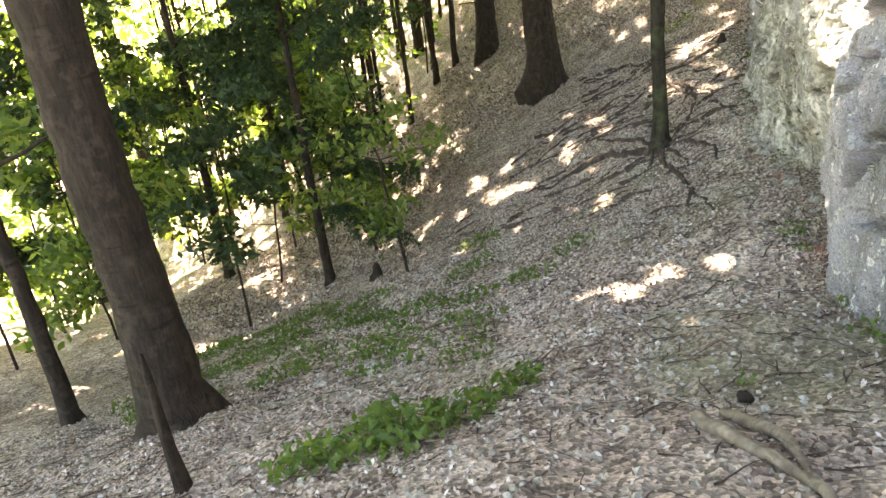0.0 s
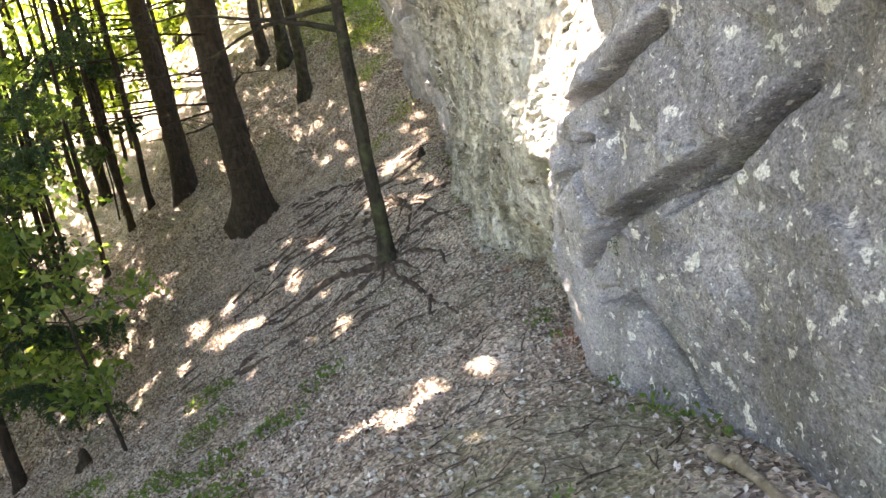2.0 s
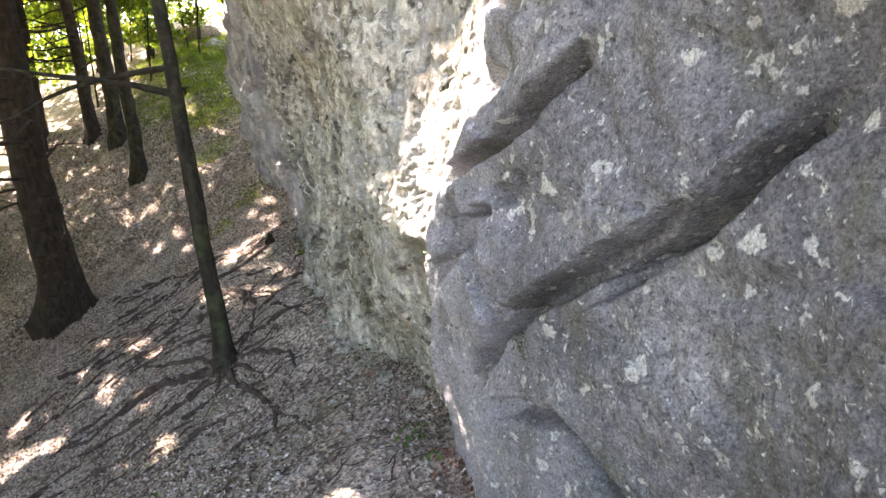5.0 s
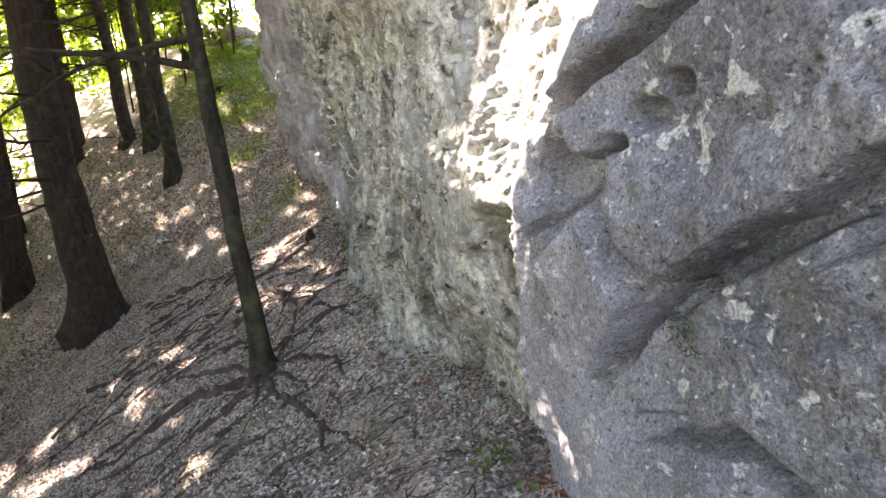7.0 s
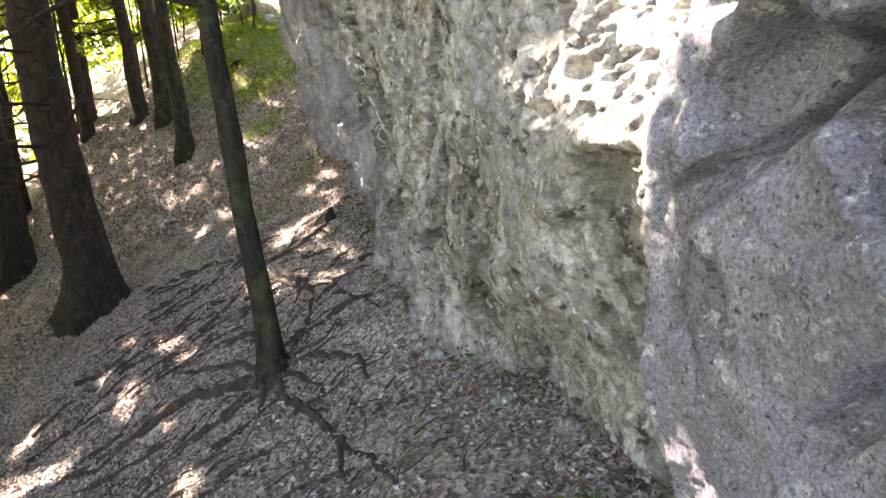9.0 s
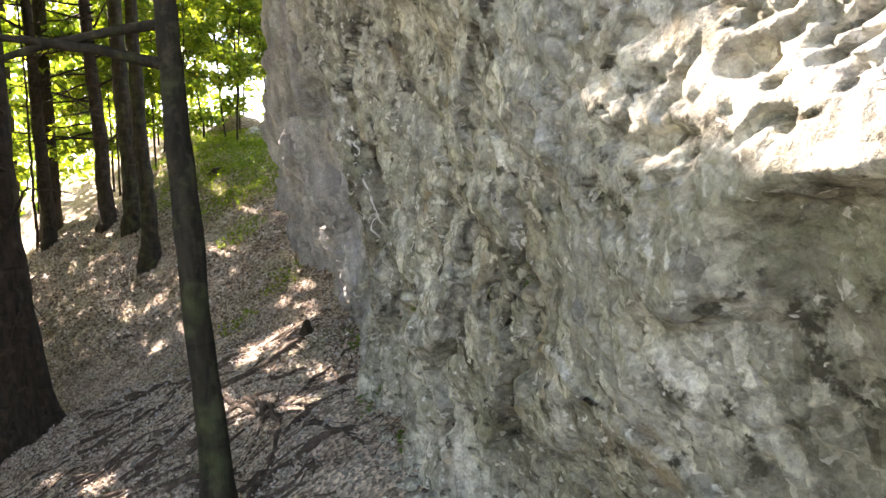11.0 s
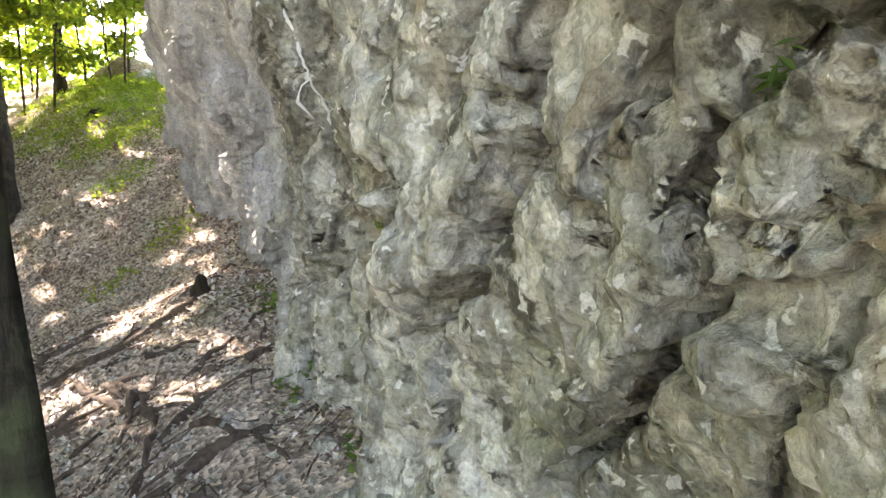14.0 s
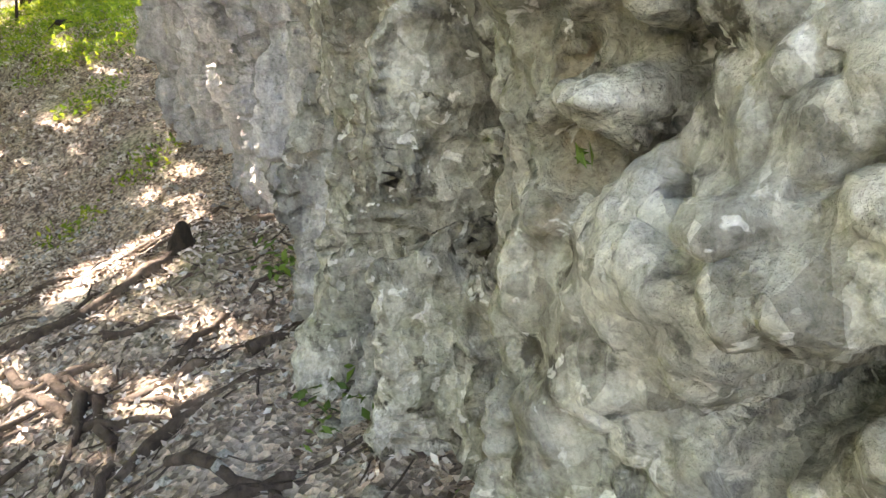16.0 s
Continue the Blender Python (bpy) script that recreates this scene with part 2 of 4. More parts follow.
def value_noise(x, y, seed=0):
    i, j = np.floor(x), np.floor(y)
    u, v = x - i, y - j
    u, v = u * u * u * (u * (u * 6 - 15) + 10), v * v * v * (v * (v * 6 - 15) + 10)
    a, b = hashed(i, j, 0, seed), hashed(i + 1, j, 0, seed)
    c, d = hashed(i, j + 1, 0, seed), hashed(i + 1, j + 1, 0, seed)
    return (a * (1 - u) + b * u) * (1 - v) + (c * (1 - u) + d * u) * v - 0.5


def octaves(x, y, seed=0, n=4, gain=0.5):
    return sum(value_noise(x * 2 ** k + 17 * k, y * 2 ** k - 9 * k, seed + k) * gain ** k for k in range(n))


def cells(x, y, seed=0):
    """Worley distances: to the nearest and second nearest point, and the nearest one's random number."""
    i, j = np.floor(x), np.floor(y)
    best, second, tone = np.full(x.shape, 9.0), np.full(x.shape, 9.0), np.zeros(x.shape)
    for a in (-1, 0, 1):
        for b in (-1, 0, 1):
            px = i + a + hashed(i + a, j + b, 1, seed)
            py = j + b + hashed(i + a, j + b, 2, seed)
            d = np.hypot(px - x, py - y)
            near = d < best
            second = np.where(near, best, np.minimum(second, d))
            tone = np.where(near, hashed(i + a, j + b, 3, seed), tone)
            best = np.where(near, d, best)
    return best, second, tone


def step(a, b, v):
    u = np.clip((v - a) / (b - a), 0, 1)
    return u * u * (3 - 2 * u)


def tube(points, radii, sides=10, seed=0, rough=0.06):
    """Vertices and quads of a bent, tapering, slightly uneven tube."""
    rng = np.random.default_rng(seed)
    p = np.asarray(points, dtype=float)
    tangent = np.gradient(p, axis=0)
    tangent /= np.linalg.norm(tangent, axis=1)[:, None] + 1e-9
    ref = np.array([0.0, 1.0, 0.0]) if abs(tangent[0][1]) < 0.8 else np.array([1.0, 0.0, 0.0])
    a = np.cross(tangent, ref)
    a /= np.linalg.norm(a, axis=1)[:, None]
    b = np.cross(tangent, a)
    ang = np.linspace(0, 2 * np.pi, sides, endpoint=False)
    r = np.asarray(radii)[:, None] * (1 + rough * rng.standard_normal((len(p), sides)))
    v = p[:, None] + r[..., None] * (np.cos(ang)[None, :, None] * a[:, None] + np.sin(ang)[None, :, None] * b[:, None])
    n = len(p)
    i, j = np.meshgrid(np.arange(n - 1), np.arange(sides), indexing="ij")
    k = (j + 1) % sides
    f = np.stack([i * sides + j, i * sides + k, (i + 1) * sides + k, (i + 1) * sides + j], -1).reshape(-1, 4)
    v = np.concatenate([v.reshape(-1, 3), p[:1], p[-1:]])
    top = np.array([[(n - 1) * sides + q, (n - 1) * sides + (q + 1) % sides, n * sides + 1, n * sides + 1] for q in range(sides)])
    return v, np.concatenate([f, top[:, :4]])


def joined(pieces):
    vs, fs, n = [], [], 0
    for v, f in pieces:
        vs.append(v)
        fs.append(f + n)
        n += len(v)
    return np.concatenate(vs), np.concatenate(fs)


def leaves(centres, size, seed=0, flat=0.0, long=1.0, normals=None):
    """A folded four-cornered leaf at each centre, turned at random; flat pulls them level."""
    rng = np.random.default_rng(seed)
    c = np.asarray(centres, dtype=float)
    n = len(c)
    nrm = rng.standard_normal((n, 3))
    nrm /= np.linalg.norm(nrm, axis=1)[:, None]
    up = np.array([0, 0, 1.0]) if normals is None else normals
    nrm = nrm * (1 - flat) + up * flat
    nrm /= np.linalg.norm(nrm, axis=1)[:, None]
    u = np.cross(nrm, rng.standard_normal((n, 3)))
    u /= np.linalg.norm(u, axis=1)[:, None]
    w = np.cross(nrm, u)
    s = (size * rng.uniform(0.6, 1.3, n))[:, None]
    lift = nrm * s * rng.uniform(-0.15, 0.25, n)[:, None]
    v = np.stack([c - u * s * long * 0.5, c + w * s * 0.33 + lift, c + u * s * long * 0.5, c - w * s * 0.33 + lift], 1)
    return v.reshape(-1, 3), np.arange(n * 4).reshape(n, 4)


def empty(name, at, label, category, group="", kind=""):
    ob = new(name)
    ob.location = at
    return tagged(ob, label, category, group, kind)


def under(ob, parent):
    """Hang a part that was built in the world's coordinates under its thing."""
    ob.parent = parent
    ob.matrix_parent_inverse = Matrix.Translation(parent.location).inverted()
    return ob


# ---- ground ----
PATH_Y = (-6, -2.4, 1.0, 3.7, 6.4, 8.5, 10.0, 12.2, 14.4, 18.7, 26, 40)
PATH_X = (2.7, 1.3, 0.2, -0.6, -1.6, -2.7, -3.2, -3.9, -5.0, -8.0, -13.0, -22.0)
PATH_Z = (3.0, 2.02, 1.02, 0.50, 0.42, 0.82, 1.28, 1.62, 2.5, 4.3, 6.6, 10.0)
def smooth_interp(v, xs, ys):
    """Linear interpolation, smoothed over about a metre."""
    return sum(np.interp(v + o, xs, ys) * w for o, w in ((-.8, .15), (-.4, .2), (0, .3), (.4, .2), (.8, .15)))
def slope_z(x, y):
    d = smooth_interp(y, PATH_Y, PATH_X) - x
    z = smooth_interp(y, PATH_Y, PATH_Z)
    down = np.where(d > 0, .36 * d + .012 * np.maximum(d - 1, 0) ** 1.5 - .03 * np.minimum(d, 1), .16 * np.maximum(d, -1.2))
    return z - np.where(d > 9, .36 * 9 + .012 * 8 ** 1.5 + .22 * (d - 9), down)


def ground_z(x, y):
    x, y = np.asarray(x, dtype=float), np.asarray(y, dtype=float)
    z = slope_z(x, y)
    near = np.exp(-(np.maximum(np.hypot(x + 3, y - 5) - 12, 0) / 12) ** 2)
    return z + 0.13 * octaves(x * 0.9, y * 0.9, 3, 3) + near * (0.05 * octaves(x * 3.5, y * 3.5, 8, 3) + 0.025 * octaves(x * 14, y * 14, 9, 2))


def axis(stops):
    """Grid lines: (from, step) pairs and the end."""
    out = []
    for (a, s), (b, _) in zip(stops, stops[1:]):
        out.append(np.arange(a, b - s * 0.5, s))
    out.append(np.array([stops[-1][0]]))
    return np.concatenate(out)


def grid_faces(n, m):
    i, j = np.meshgrid(np.arange(n - 1), np.arange(m - 1), indexing="ij")
    a = (i * m + j).ravel()
    return np.stack([a, a + m, a + m + 1, a + 1], -1)


gx = axis([(-400, 40), (-80, 8), (-32, 1.0), (-14, 0.25), (-7, 0.05), (2.6, 0.5), (8, 8), (40, 40), (400, 1)])
gy = axis([(-400, 40), (-40, 6), (-10, 0.5), (-3, 0.05), (11.5, 0.15), (20, 0.6), (32, 4), (60, 20), (400, 1)])
GX, GY = np.meshgrid(gx, gy, indexing="ij")
ground = sheet("ground", np.stack([GX, GY, ground_z(GX, GY)], -1).reshape(-1, 3), grid_faces(len(gx), len(gy)), SOIL)
tagged(ground, "brown forest soil with dry leaves on a steep slope", "ground", kind="structure")

# ---- cliff ----
WALL_Y = (-30, -8, -3, 0, 0.97, 1.6, 2.3, 2.5, 3.0, 3.5, 4.0, 4.25, 4.6, 5.3, 5.8, 6.2, 7.2, 8.0, 8.8, 10.67, 11.5, 12.4, 13.2, 13.9, 14.3, 15.0, 17, 30)
WALL_X = (18, 5.6, 3.2, 1.85, 1.42, 1.18, 0.78, 0.62, 0.30, 0.03, -0.13, -0.36, -0.5, -0.74, -0.88, -1.12, -1.72, -1.87, -2.03, -2.83, -3.2, -3.6, -4.1, -4.5, -4.2, -2.0, 2, 30)


def edge_y(z):
    """Where the grey boulder ends against the tan wall."""
    return 3.98 + 0.08 * np.sin(z * 2.3) - 0.45 * step(2.35, 3.3, z)


def off_line(y, z, pts):
    """Distance from a broken line on the face, and the signed height above it."""
    best, side = np.full(y.shape, 9.0), np.zeros(y.shape)
    for (y0, z0), (y1, z1) in zip(pts, pts[1:]):
        dy, dz = y1 - y0, z1 - z0
        n = math.hypot(dy, dz)
        t = np.clip(((y - y0) * dy + (z - z0) * dz) / n ** 2, 0, 1)
        d = np.hypot(y - y0 - t * dy, z - z0 - t * dz)
        s = ((z - z0) * dy - (y - y0) * dz) / n * (1 if dy > 0 else -1)
        side = np.where(d < best, s, side)
        best = np.minimum(d, best)
    return best, side


def crack(y, z, pts, deep, wide):
    return deep * np.exp(-(off_line(y, z, pts)[0] / wide) ** 2)


def brow(y, z, pts, out, under, reach=0.3, drop=0.09):
    """A ledge: the rock stands out above the line, and is hollow under it."""
    d, side = off_line(y, z, pts)
    near = np.exp(-(np.maximum(d - 0.02, 0) / reach) ** 2)
    return near * np.where(side > 0, -out * step(0, 0.02, side), under * (1 - step(drop * 1.4, drop * 2.2, -side)) * step(0, 0.016, -side))


def pocket(y, z, py, pz, sy, sz, deep):
    return deep * np.exp(-(((y - py) / sy) ** 2 + ((z - pz) / sz) ** 2) ** 2)


def facets(u, v, seed, tilt=0.8, bulge=0.5):
    """Chunky broken rock: flat tilted faces that meet in sharp valleys; about -0.3 to 0.8."""
    i, j = np.floor(u), np.floor(v)
    best = np.full(u.shape, -9.0)
    for a in (-1, 0, 1):
        for b in (-1, 0, 1):
            p, q = i + a, j + b
            du, dv = u - p - hashed(p, q, 1, seed), v - q - hashed(p, q, 2, seed)
            h = hashed(p, q, 3, seed) - 0.5 + 2 * tilt * ((hashed(p, q, 4, seed) - 0.5) * du + (hashed(p, q, 5, seed) - 0.5) * dv)
            best = np.maximum(best, h - bulge * (du * du + dv * dv))
    return best


def noise_3d(p, scale, seed, n=3, gain=0.55):
    """Fractal noise in space, about -0.5 to 0.5."""
    total = np.zeros(len(p))
    for k in range(n):
        q = p * scale * 2 ** k + 13.7 * k
        c = np.floor(q)
        f = q - c
        f = f * f * (3 - 2 * f)
        layer = []
        for dz in (0, 1):
            h = [hashed(c[:, 0] + a, c[:, 1] + b, c[:, 2] + dz, seed + k) for a, b in ((0, 0), (1, 0), (0, 1), (1, 1))]
            layer.append((h[0] * (1 - f[:, 0]) + h[1] * f[:, 0]) * (1 - f[:, 1]) + (h[2] * (1 - f[:, 0]) + h[3] * f[:, 0]) * f[:, 1])
        total += (layer[0] * (1 - f[:, 2]) + layer[1] * f[:, 2] - 0.5) * gain ** k
    return total


def chunks_3d(p, scale, seed, tilt=0.8, bulge=0.55):
    """facets() in space, for faces of any slant."""
    q = p * scale
    c = np.floor(q)
    best = np.full(len(p), -9.0)
    for a in (-1, 0, 1):
        for b in (-1, 0, 1):
            for d in (-1, 0, 1):
                i, j, k = c[:, 0] + a, c[:, 1] + b, c[:, 2] + d
                r = [hashed(i, j, k, seed + 7 * n) for n in range(7)]
                u, v, w = q[:, 0] - i - r[0], q[:, 1] - j - r[1], q[:, 2] - k - r[2]
                h = r[3] - 0.5 + 2 * tilt * ((r[4] - 0.5) * u + (r[5] - 0.5) * v + (r[6] - 0.5) * w) - bulge * (u * u + v * v + w * w)
                best = np.maximum(best, h)
    return best - 0.3


INWARD = (0.85, 0.53)


def wall_parts(y, z):
    """The cliff's even face (its x), how deep the rock lies behind it, and where it is smoother."""
    x = np.interp(y, WALL_Y, WALL_X) * 0.5 + 0.25 * np.interp(y - 0.12, WALL_Y, WALL_X) + 0.25 * np.interp(y + 0.12, WALL_Y, WALL_X)
    uneven = 0.035 * octaves(y * 4, z * 4, 51, 3)
    boulder = 1 - step(-0.08, 0.05, y + uneven - edge_y(z))
    tan_side = 1 - boulder
    foot = step(3.95, 4.15, y) * (1 - step(6.5, 7.25, y))
    roof = 2.28 + uneven * 2 - 0.33 * step(4.25, 4.6, y) - 0.28 * step(4.5, 5.6, y)
    x = x + 0.46 * foot * (1 - step(roof - 0.95, roof, z)) * tan_side + 0.24 * foot * (1 - step(4.4, 4.9, y)) * (1 - step(roof - 0.06, roof + 0.03, z)) * tan_side
    x = x + boulder * (0.12 * step(3.0, 3.9, y) * (1 - step(0.9, 1.6, z)) + 0.13 * np.maximum(z - 2.25, 0))
    x = x - tan_side * (0.17 * step(4.3, 5.2, y) - 0.10 * (1 - step(3.9, 4.8, y))) * np.clip(z - 2.0, 0, 4)
    x = x + 0.16 * np.clip(z - 2.3, 0, 3) * step(3.0, 3.5, y) * (1 - step(4.4, 4.8, y))
    # the grey boulder's ledges, pockets and soft grooves
    g = brow(y, z, ((3.02, 1.80), (2.86, 1.98), (2.63, 2.14), (2.37, 2.33), (2.08, 2.53)), 0.06, 0.24, 0.26, 0.05)
    g = g + brow(y, z, ((2.04, 2.47), (1.83, 2.62), (1.62, 2.82)), 0.09, 0.28, 0.25, 0.06)
    g = g + brow(y, z, ((1.75, 3.75), (1.47, 3.60), (1.02, 3.37), (0.55, 3.10), (0.0, 2.9)), 0.14, 0.24, 0.5, 0.05)
    g = g + brow(y, z, ((3.44, 2.80), (3.1, 2.92), (2.83, 3.01), (2.57, 3.19)), 0.05, 0.26, 0.18, 0.06)
    g = g + brow(y, z, ((3.60, 2.22), (3.34, 2.40), (3.22, 2.47)), 0.04, 0.18, 0.15)
    g = g + crack(y, z, ((3.35, 2.55), (3.2, 2.45), (3.05, 2.31), (3.0, 2.17), (2.89, 2.06), (2.78, 2.04)), 0.20, 0.055) + crack(y, z, ((3.06, 2.53), (2.95, 2.59)), 0.14, 0.02)
    g = g + brow(y, z, ((2.78, 1.55), (2.52, 1.62), (2.36, 1.57), (2.2, 1.45), (2.0, 1.25)), 0.03, 0.18, 0.16, 0.06)
    g = g + crack(y, z, ((3.72, 1.98), (3.55, 1.9), (3.5, 1.7)), 0.04, 0.025)
    for p in ((3.08, 3.24, 0.14, 0.09, 0.13), (3.45, 2.40, 0.18, 0.16, 0.34), (2.85, 2.67, 0.09, 0.05, 0.16), (2.69, 2.75, 0.06, 0.04, 0.12), (2.98, 2.58, 0.08, 0.04, 0.12), (1.3, 1.75, 0.09, 0.03, 0.03)):
        g = g + pocket(y, z, *p)
    warp = octaves(y * 1.6, z * 1.6, 31, 4, 0.55)
    rough = 0.6 + 1.3 * step(1.6, 2.3, z)
    g = g - 0.09 * facets(y * 1.3 + 0.5 * z, z * 1.4 - 0.4 * y + 0.4 * warp, 21) - rough * 0.035 * facets(y * 4 + 2.2 * z + warp, z * 4.6 - 1.5 * y, 22)
    g = g - rough * 0.016 * facets(y * 11 + 4 * z + warp, z * 12 - 3 * y + warp, 23)
    g = g + 0.30 * np.maximum(0.16 - cells(y * 7, z * 7, 52)[0], 0) * step(0.0, 0.2, octaves(y * 3, z * 3, 59, 2)) + 0.05
    # the tan wall's slanting slabs, cracks and hollows
    flute = step(6.9, 8.2, y)
    calm = 0.30 + 0.70 * step(4.9, 5.9, y + 0.25 * (z - 2))
    across = (0.76 * y + 0.65 * z) * (1 - flute) + (0.97 * y + 0.25 * z) * flute + 0.10 * warp
    along = (0.65 * y - 0.76 * z) * (1 - flute) + (0.25 * y - 0.97 * z) * flute + 0.10 * warp
    block = np.clip(pocket(y, z, 6.38, 1.48, 0.36, 0.34, 1.0) + pocket(y, z, 5.80, 1.35, 0.30, 0.40, 1.0), 0, 1)
    nose = step(2.05, 2.3, z) * (1 - step(4.4, 4.9, y))
    rest = (1 - 0.75 * block) * calm * (1 - 0.6 * nose)
    f = 0.07 * octaves(y * 1.1, z * 0.8, 37, 3) * calm + 0.06 * calm
    f = f - rest * (0.17 + 0.10 * flute) * (facets(across * 2.1, along * 0.95, 33, 0.9) - 0.2)
    f = f - rest * (0.10 + 0.10 * flute) * (facets(across * 5.2, along * 2.8 + 0.6 * warp, 35, 1.0) - 0.2)
    f = f - (0.35 + 0.65 * rest) * (1 - 0.65 * nose) * 0.020 * (facets(across * 12, along * 7.5 + warp, 36, 1.0) - 0.2)
    f = f + 0.35 * calm * np.maximum(0.20 - cells(y * 6 + z * 2 + warp, z * 8 + octaves(y * 7, z * 7, 58, 3), 47)[0], 0) * step(-0.1, 0.15, octaves(y * 2, z * 2, 49, 2))
    f = f + flute * (0.34 * octaves(y * 2.1 + 0.5 * z, z * 0.3, 48, 2) + 0.42 * np.abs(octaves(y * 4.6 + 1.3 * z, z * 0.6, 50, 2)) - 0.06)
    f = f + 0.13 * np.maximum(-0.08 - octaves(y * 11 + z * 3, z * 14 - y, 57, 3, 0.65), 0) * step(2.05, 2.35, z) * (1 - step(4.6, 5.2, y))
    f = f - 0.07 * block
    f = f + brow(y, z, ((6.24, 2.10), (6.29, 2.0), (6.33, 1.89), (6.46, 1.78), (6.55, 1.63), (6.74, 1.53)), 0.08, 0.28, 0.13, 0.04)
    f = f + crack(y, z, ((6.74, 1.53), (6.86, 1.37), (6.89, 1.17), (7.02, 0.98)), 0.16, 0.03)
    f = f + brow(y, z, ((5.8, 1.76), (5.83, 1.68), (5.9, 1.58), (5.97, 1.5), (6.13, 1.39), (6.41, 1.18), (6.58, 1.04)), 0.06, 0.20, 0.10, 0.03)
    f = f + brow(y, z, ((5.82, 1.79), (5.73, 1.785), (5.61, 1.74), (5.52, 1.74), (5.46, 1.75), (5.3, 1.78)), 0.01, 0.09, 0.05, 0.008)
    f = f + brow(y, z, ((5.75, 1.66), (5.59, 1.685), (5.46, 1.71)), 0.0, 0.08, 0.12, 0.06)
    f = f + crack(y, z, ((5.76, 2.14), (5.88, 2.05), (5.96, 1.95)), 0.17, 0.03) + crack(y, z, ((5.45, 2.03), (5.57, 2.0), (5.74, 1.89), (5.82, 1.79)), 0.14, 0.03)
    f = f + crack(y, z, ((6.30, 2.45), (6.38, 2.30), (6.46, 2.18), (6.55, 2.04)), 0.18, 0.03) + crack(y, z, ((6.15, 2.35), (6.19, 2.22), (6.24, 2.10)), 0.16, 0.03)
    f = f + crack(y, z, ((5.52, 1.63), (5.56, 1.55), (5.7, 1.43), (5.86, 1.25), (6.0, 1.0)), 0.10, 0.02) + crack(y, z, ((6.81, 2.02), (6.85, 1.9), (6.95, 1.8)), 0.16, 0.03)
    f = f + crack(y, z, ((7.64, 1.78), (7.72, 1.70), (8.02, 1.50), (8.6, 1.2)), 0.18, 0.04) + crack(y, z, ((7.9, 2.1), (7.55, 2.35), (7.3, 2.9)), 0.18, 0.04)
    for p in ((5.09, 2.34, 0.07, 0.06, 0.10), (7.05, 1.77, 0.10, 0.08, 0.10), (7.0, 1.97, 0.12, 0.06, 0.10), (7.65, 1.93, 0.05, 0.05, 0.08), (4.55, 2.42, 0.10, 0.05, 0.07), (4.3, 2.55, 0.07, 0.05, 0.06), (5.85, 2.02, 0.07, 0.05, 0.12), (5.62, 2.03, 0.06, 0.09, 0.12), (6.14, 1.93, 0.07, 0.05, 0.12), (6.05, 1.80, 0.06, 0.05, 0.12), (6.28, 2.10, 0.05, 0.06, 0.10), (6.86, 1.93, 0.09, 0.05, 0.16), (7.69, 1.95, 0.04, 0.10, 0.10), (7.79, 1.27, 0.05, 0.09, 0.12),
              (6.97, 1.83, 0.07, 0.05, -0.07), (6.75, 1.74, 0.06, 0.05, -0.07), (6.70, 1.64, 0.05, 0.05, -0.05), (6.88, 1.62, 0.07, 0.05, -0.05), (6.84, 1.76, 0.03, 0.03, 0.07)):
        f = f + pocket(y, z, *p)
    return x, boulder * g + tan_side * f, np.maximum(0.55 * boulder, nose)


def wall_point(y, z):
    x, deep, _ = wall_parts(np.array([float(y)]), np.array([float(z)]))
    return np.array([x[0] + INWARD[0] * deep[0], y + INWARD[1] * deep[0], z])


wy = axis([(-30, 2), (-8, 0.3), (0, 0.04), (1.0, 0.013), (4.2, 0.010), (8.0, 0.022), (15, 0.4), (30, 1)])
wz = axis([(-0.6, 0.1), (0.0, 0.016), (0.8, 0.011), (2.9, 0.018), (3.7, 0.04), (5.5, 0.4), (11, 1)])
WY, WZ = np.meshgrid(wy, wz, indexing="ij")
WX, DEEP, EVEN = wall_parts(WY, WZ)
rock = np.stack([WX + INWARD[0] * DEEP, WY + INWARD[1] * DEEP, WZ + 0.04 * octaves(WY * 5, WZ * 5, 41, 2)], -1)
out = np.cross(np.gradient(rock, axis=1).reshape(-1, 3), np.gradient(rock, axis=0).reshape(-1, 3))
out /= np.linalg.norm(out, axis=1)[:, None] + 1e-12
out *= np.where(out[:, 0] > 0, -1, 1)[:, None]
rock = rock.reshape(-1, 3)
even = EVEN.ravel()
plain = 1 - 0.85 * even
calm_part = 0.45 + 0.55 * step(4.9, 5.9, rock[:, 1])
rock = rock + out * (plain * calm_part * (0.060 * chunks_3d(rock, 6.5, 71) + 0.028 * chunks_3d(rock + 3.3, 15.0, 73)))[:, None]
rock = rock + out * (0.030 * (1 - 0.75 * even) * noise_3d(rock, 9.0, 61) + 0.020 * (1 - 0.6 * np.maximum(even - 0.5, 0) * 2) * noise_3d(rock, 28.0, 65, 2))[:, None]
faces = grid_faces(len(wy), len(wz))
mid_y, mid_z = WY.ravel()[faces].mean(1), WZ.ravel()[faces].mean(1)
is_grey = mid_y < edge_y(mid_z) + 0.03


def rock_face(name, keep, material, label):
    used = np.unique(faces[keep])
    slot = np.full(len(rock), -1)
    slot[used] = np.arange(len(used))
    return tagged(sheet(name, rock[used], slot[faces[keep]][:, ::-1], material), label, "cliff", kind="structure")


rock_face("cliff_boulder", is_grey, GREY_ROCK, "grey weathered limestone face with pale lichen and ledges")
rock_face("cliff_wall", ~is_grey, TAN_ROCK, "tan and grey overhanging limestone wall with cracks")

# ---- trees ----
SHADE_TREES = []


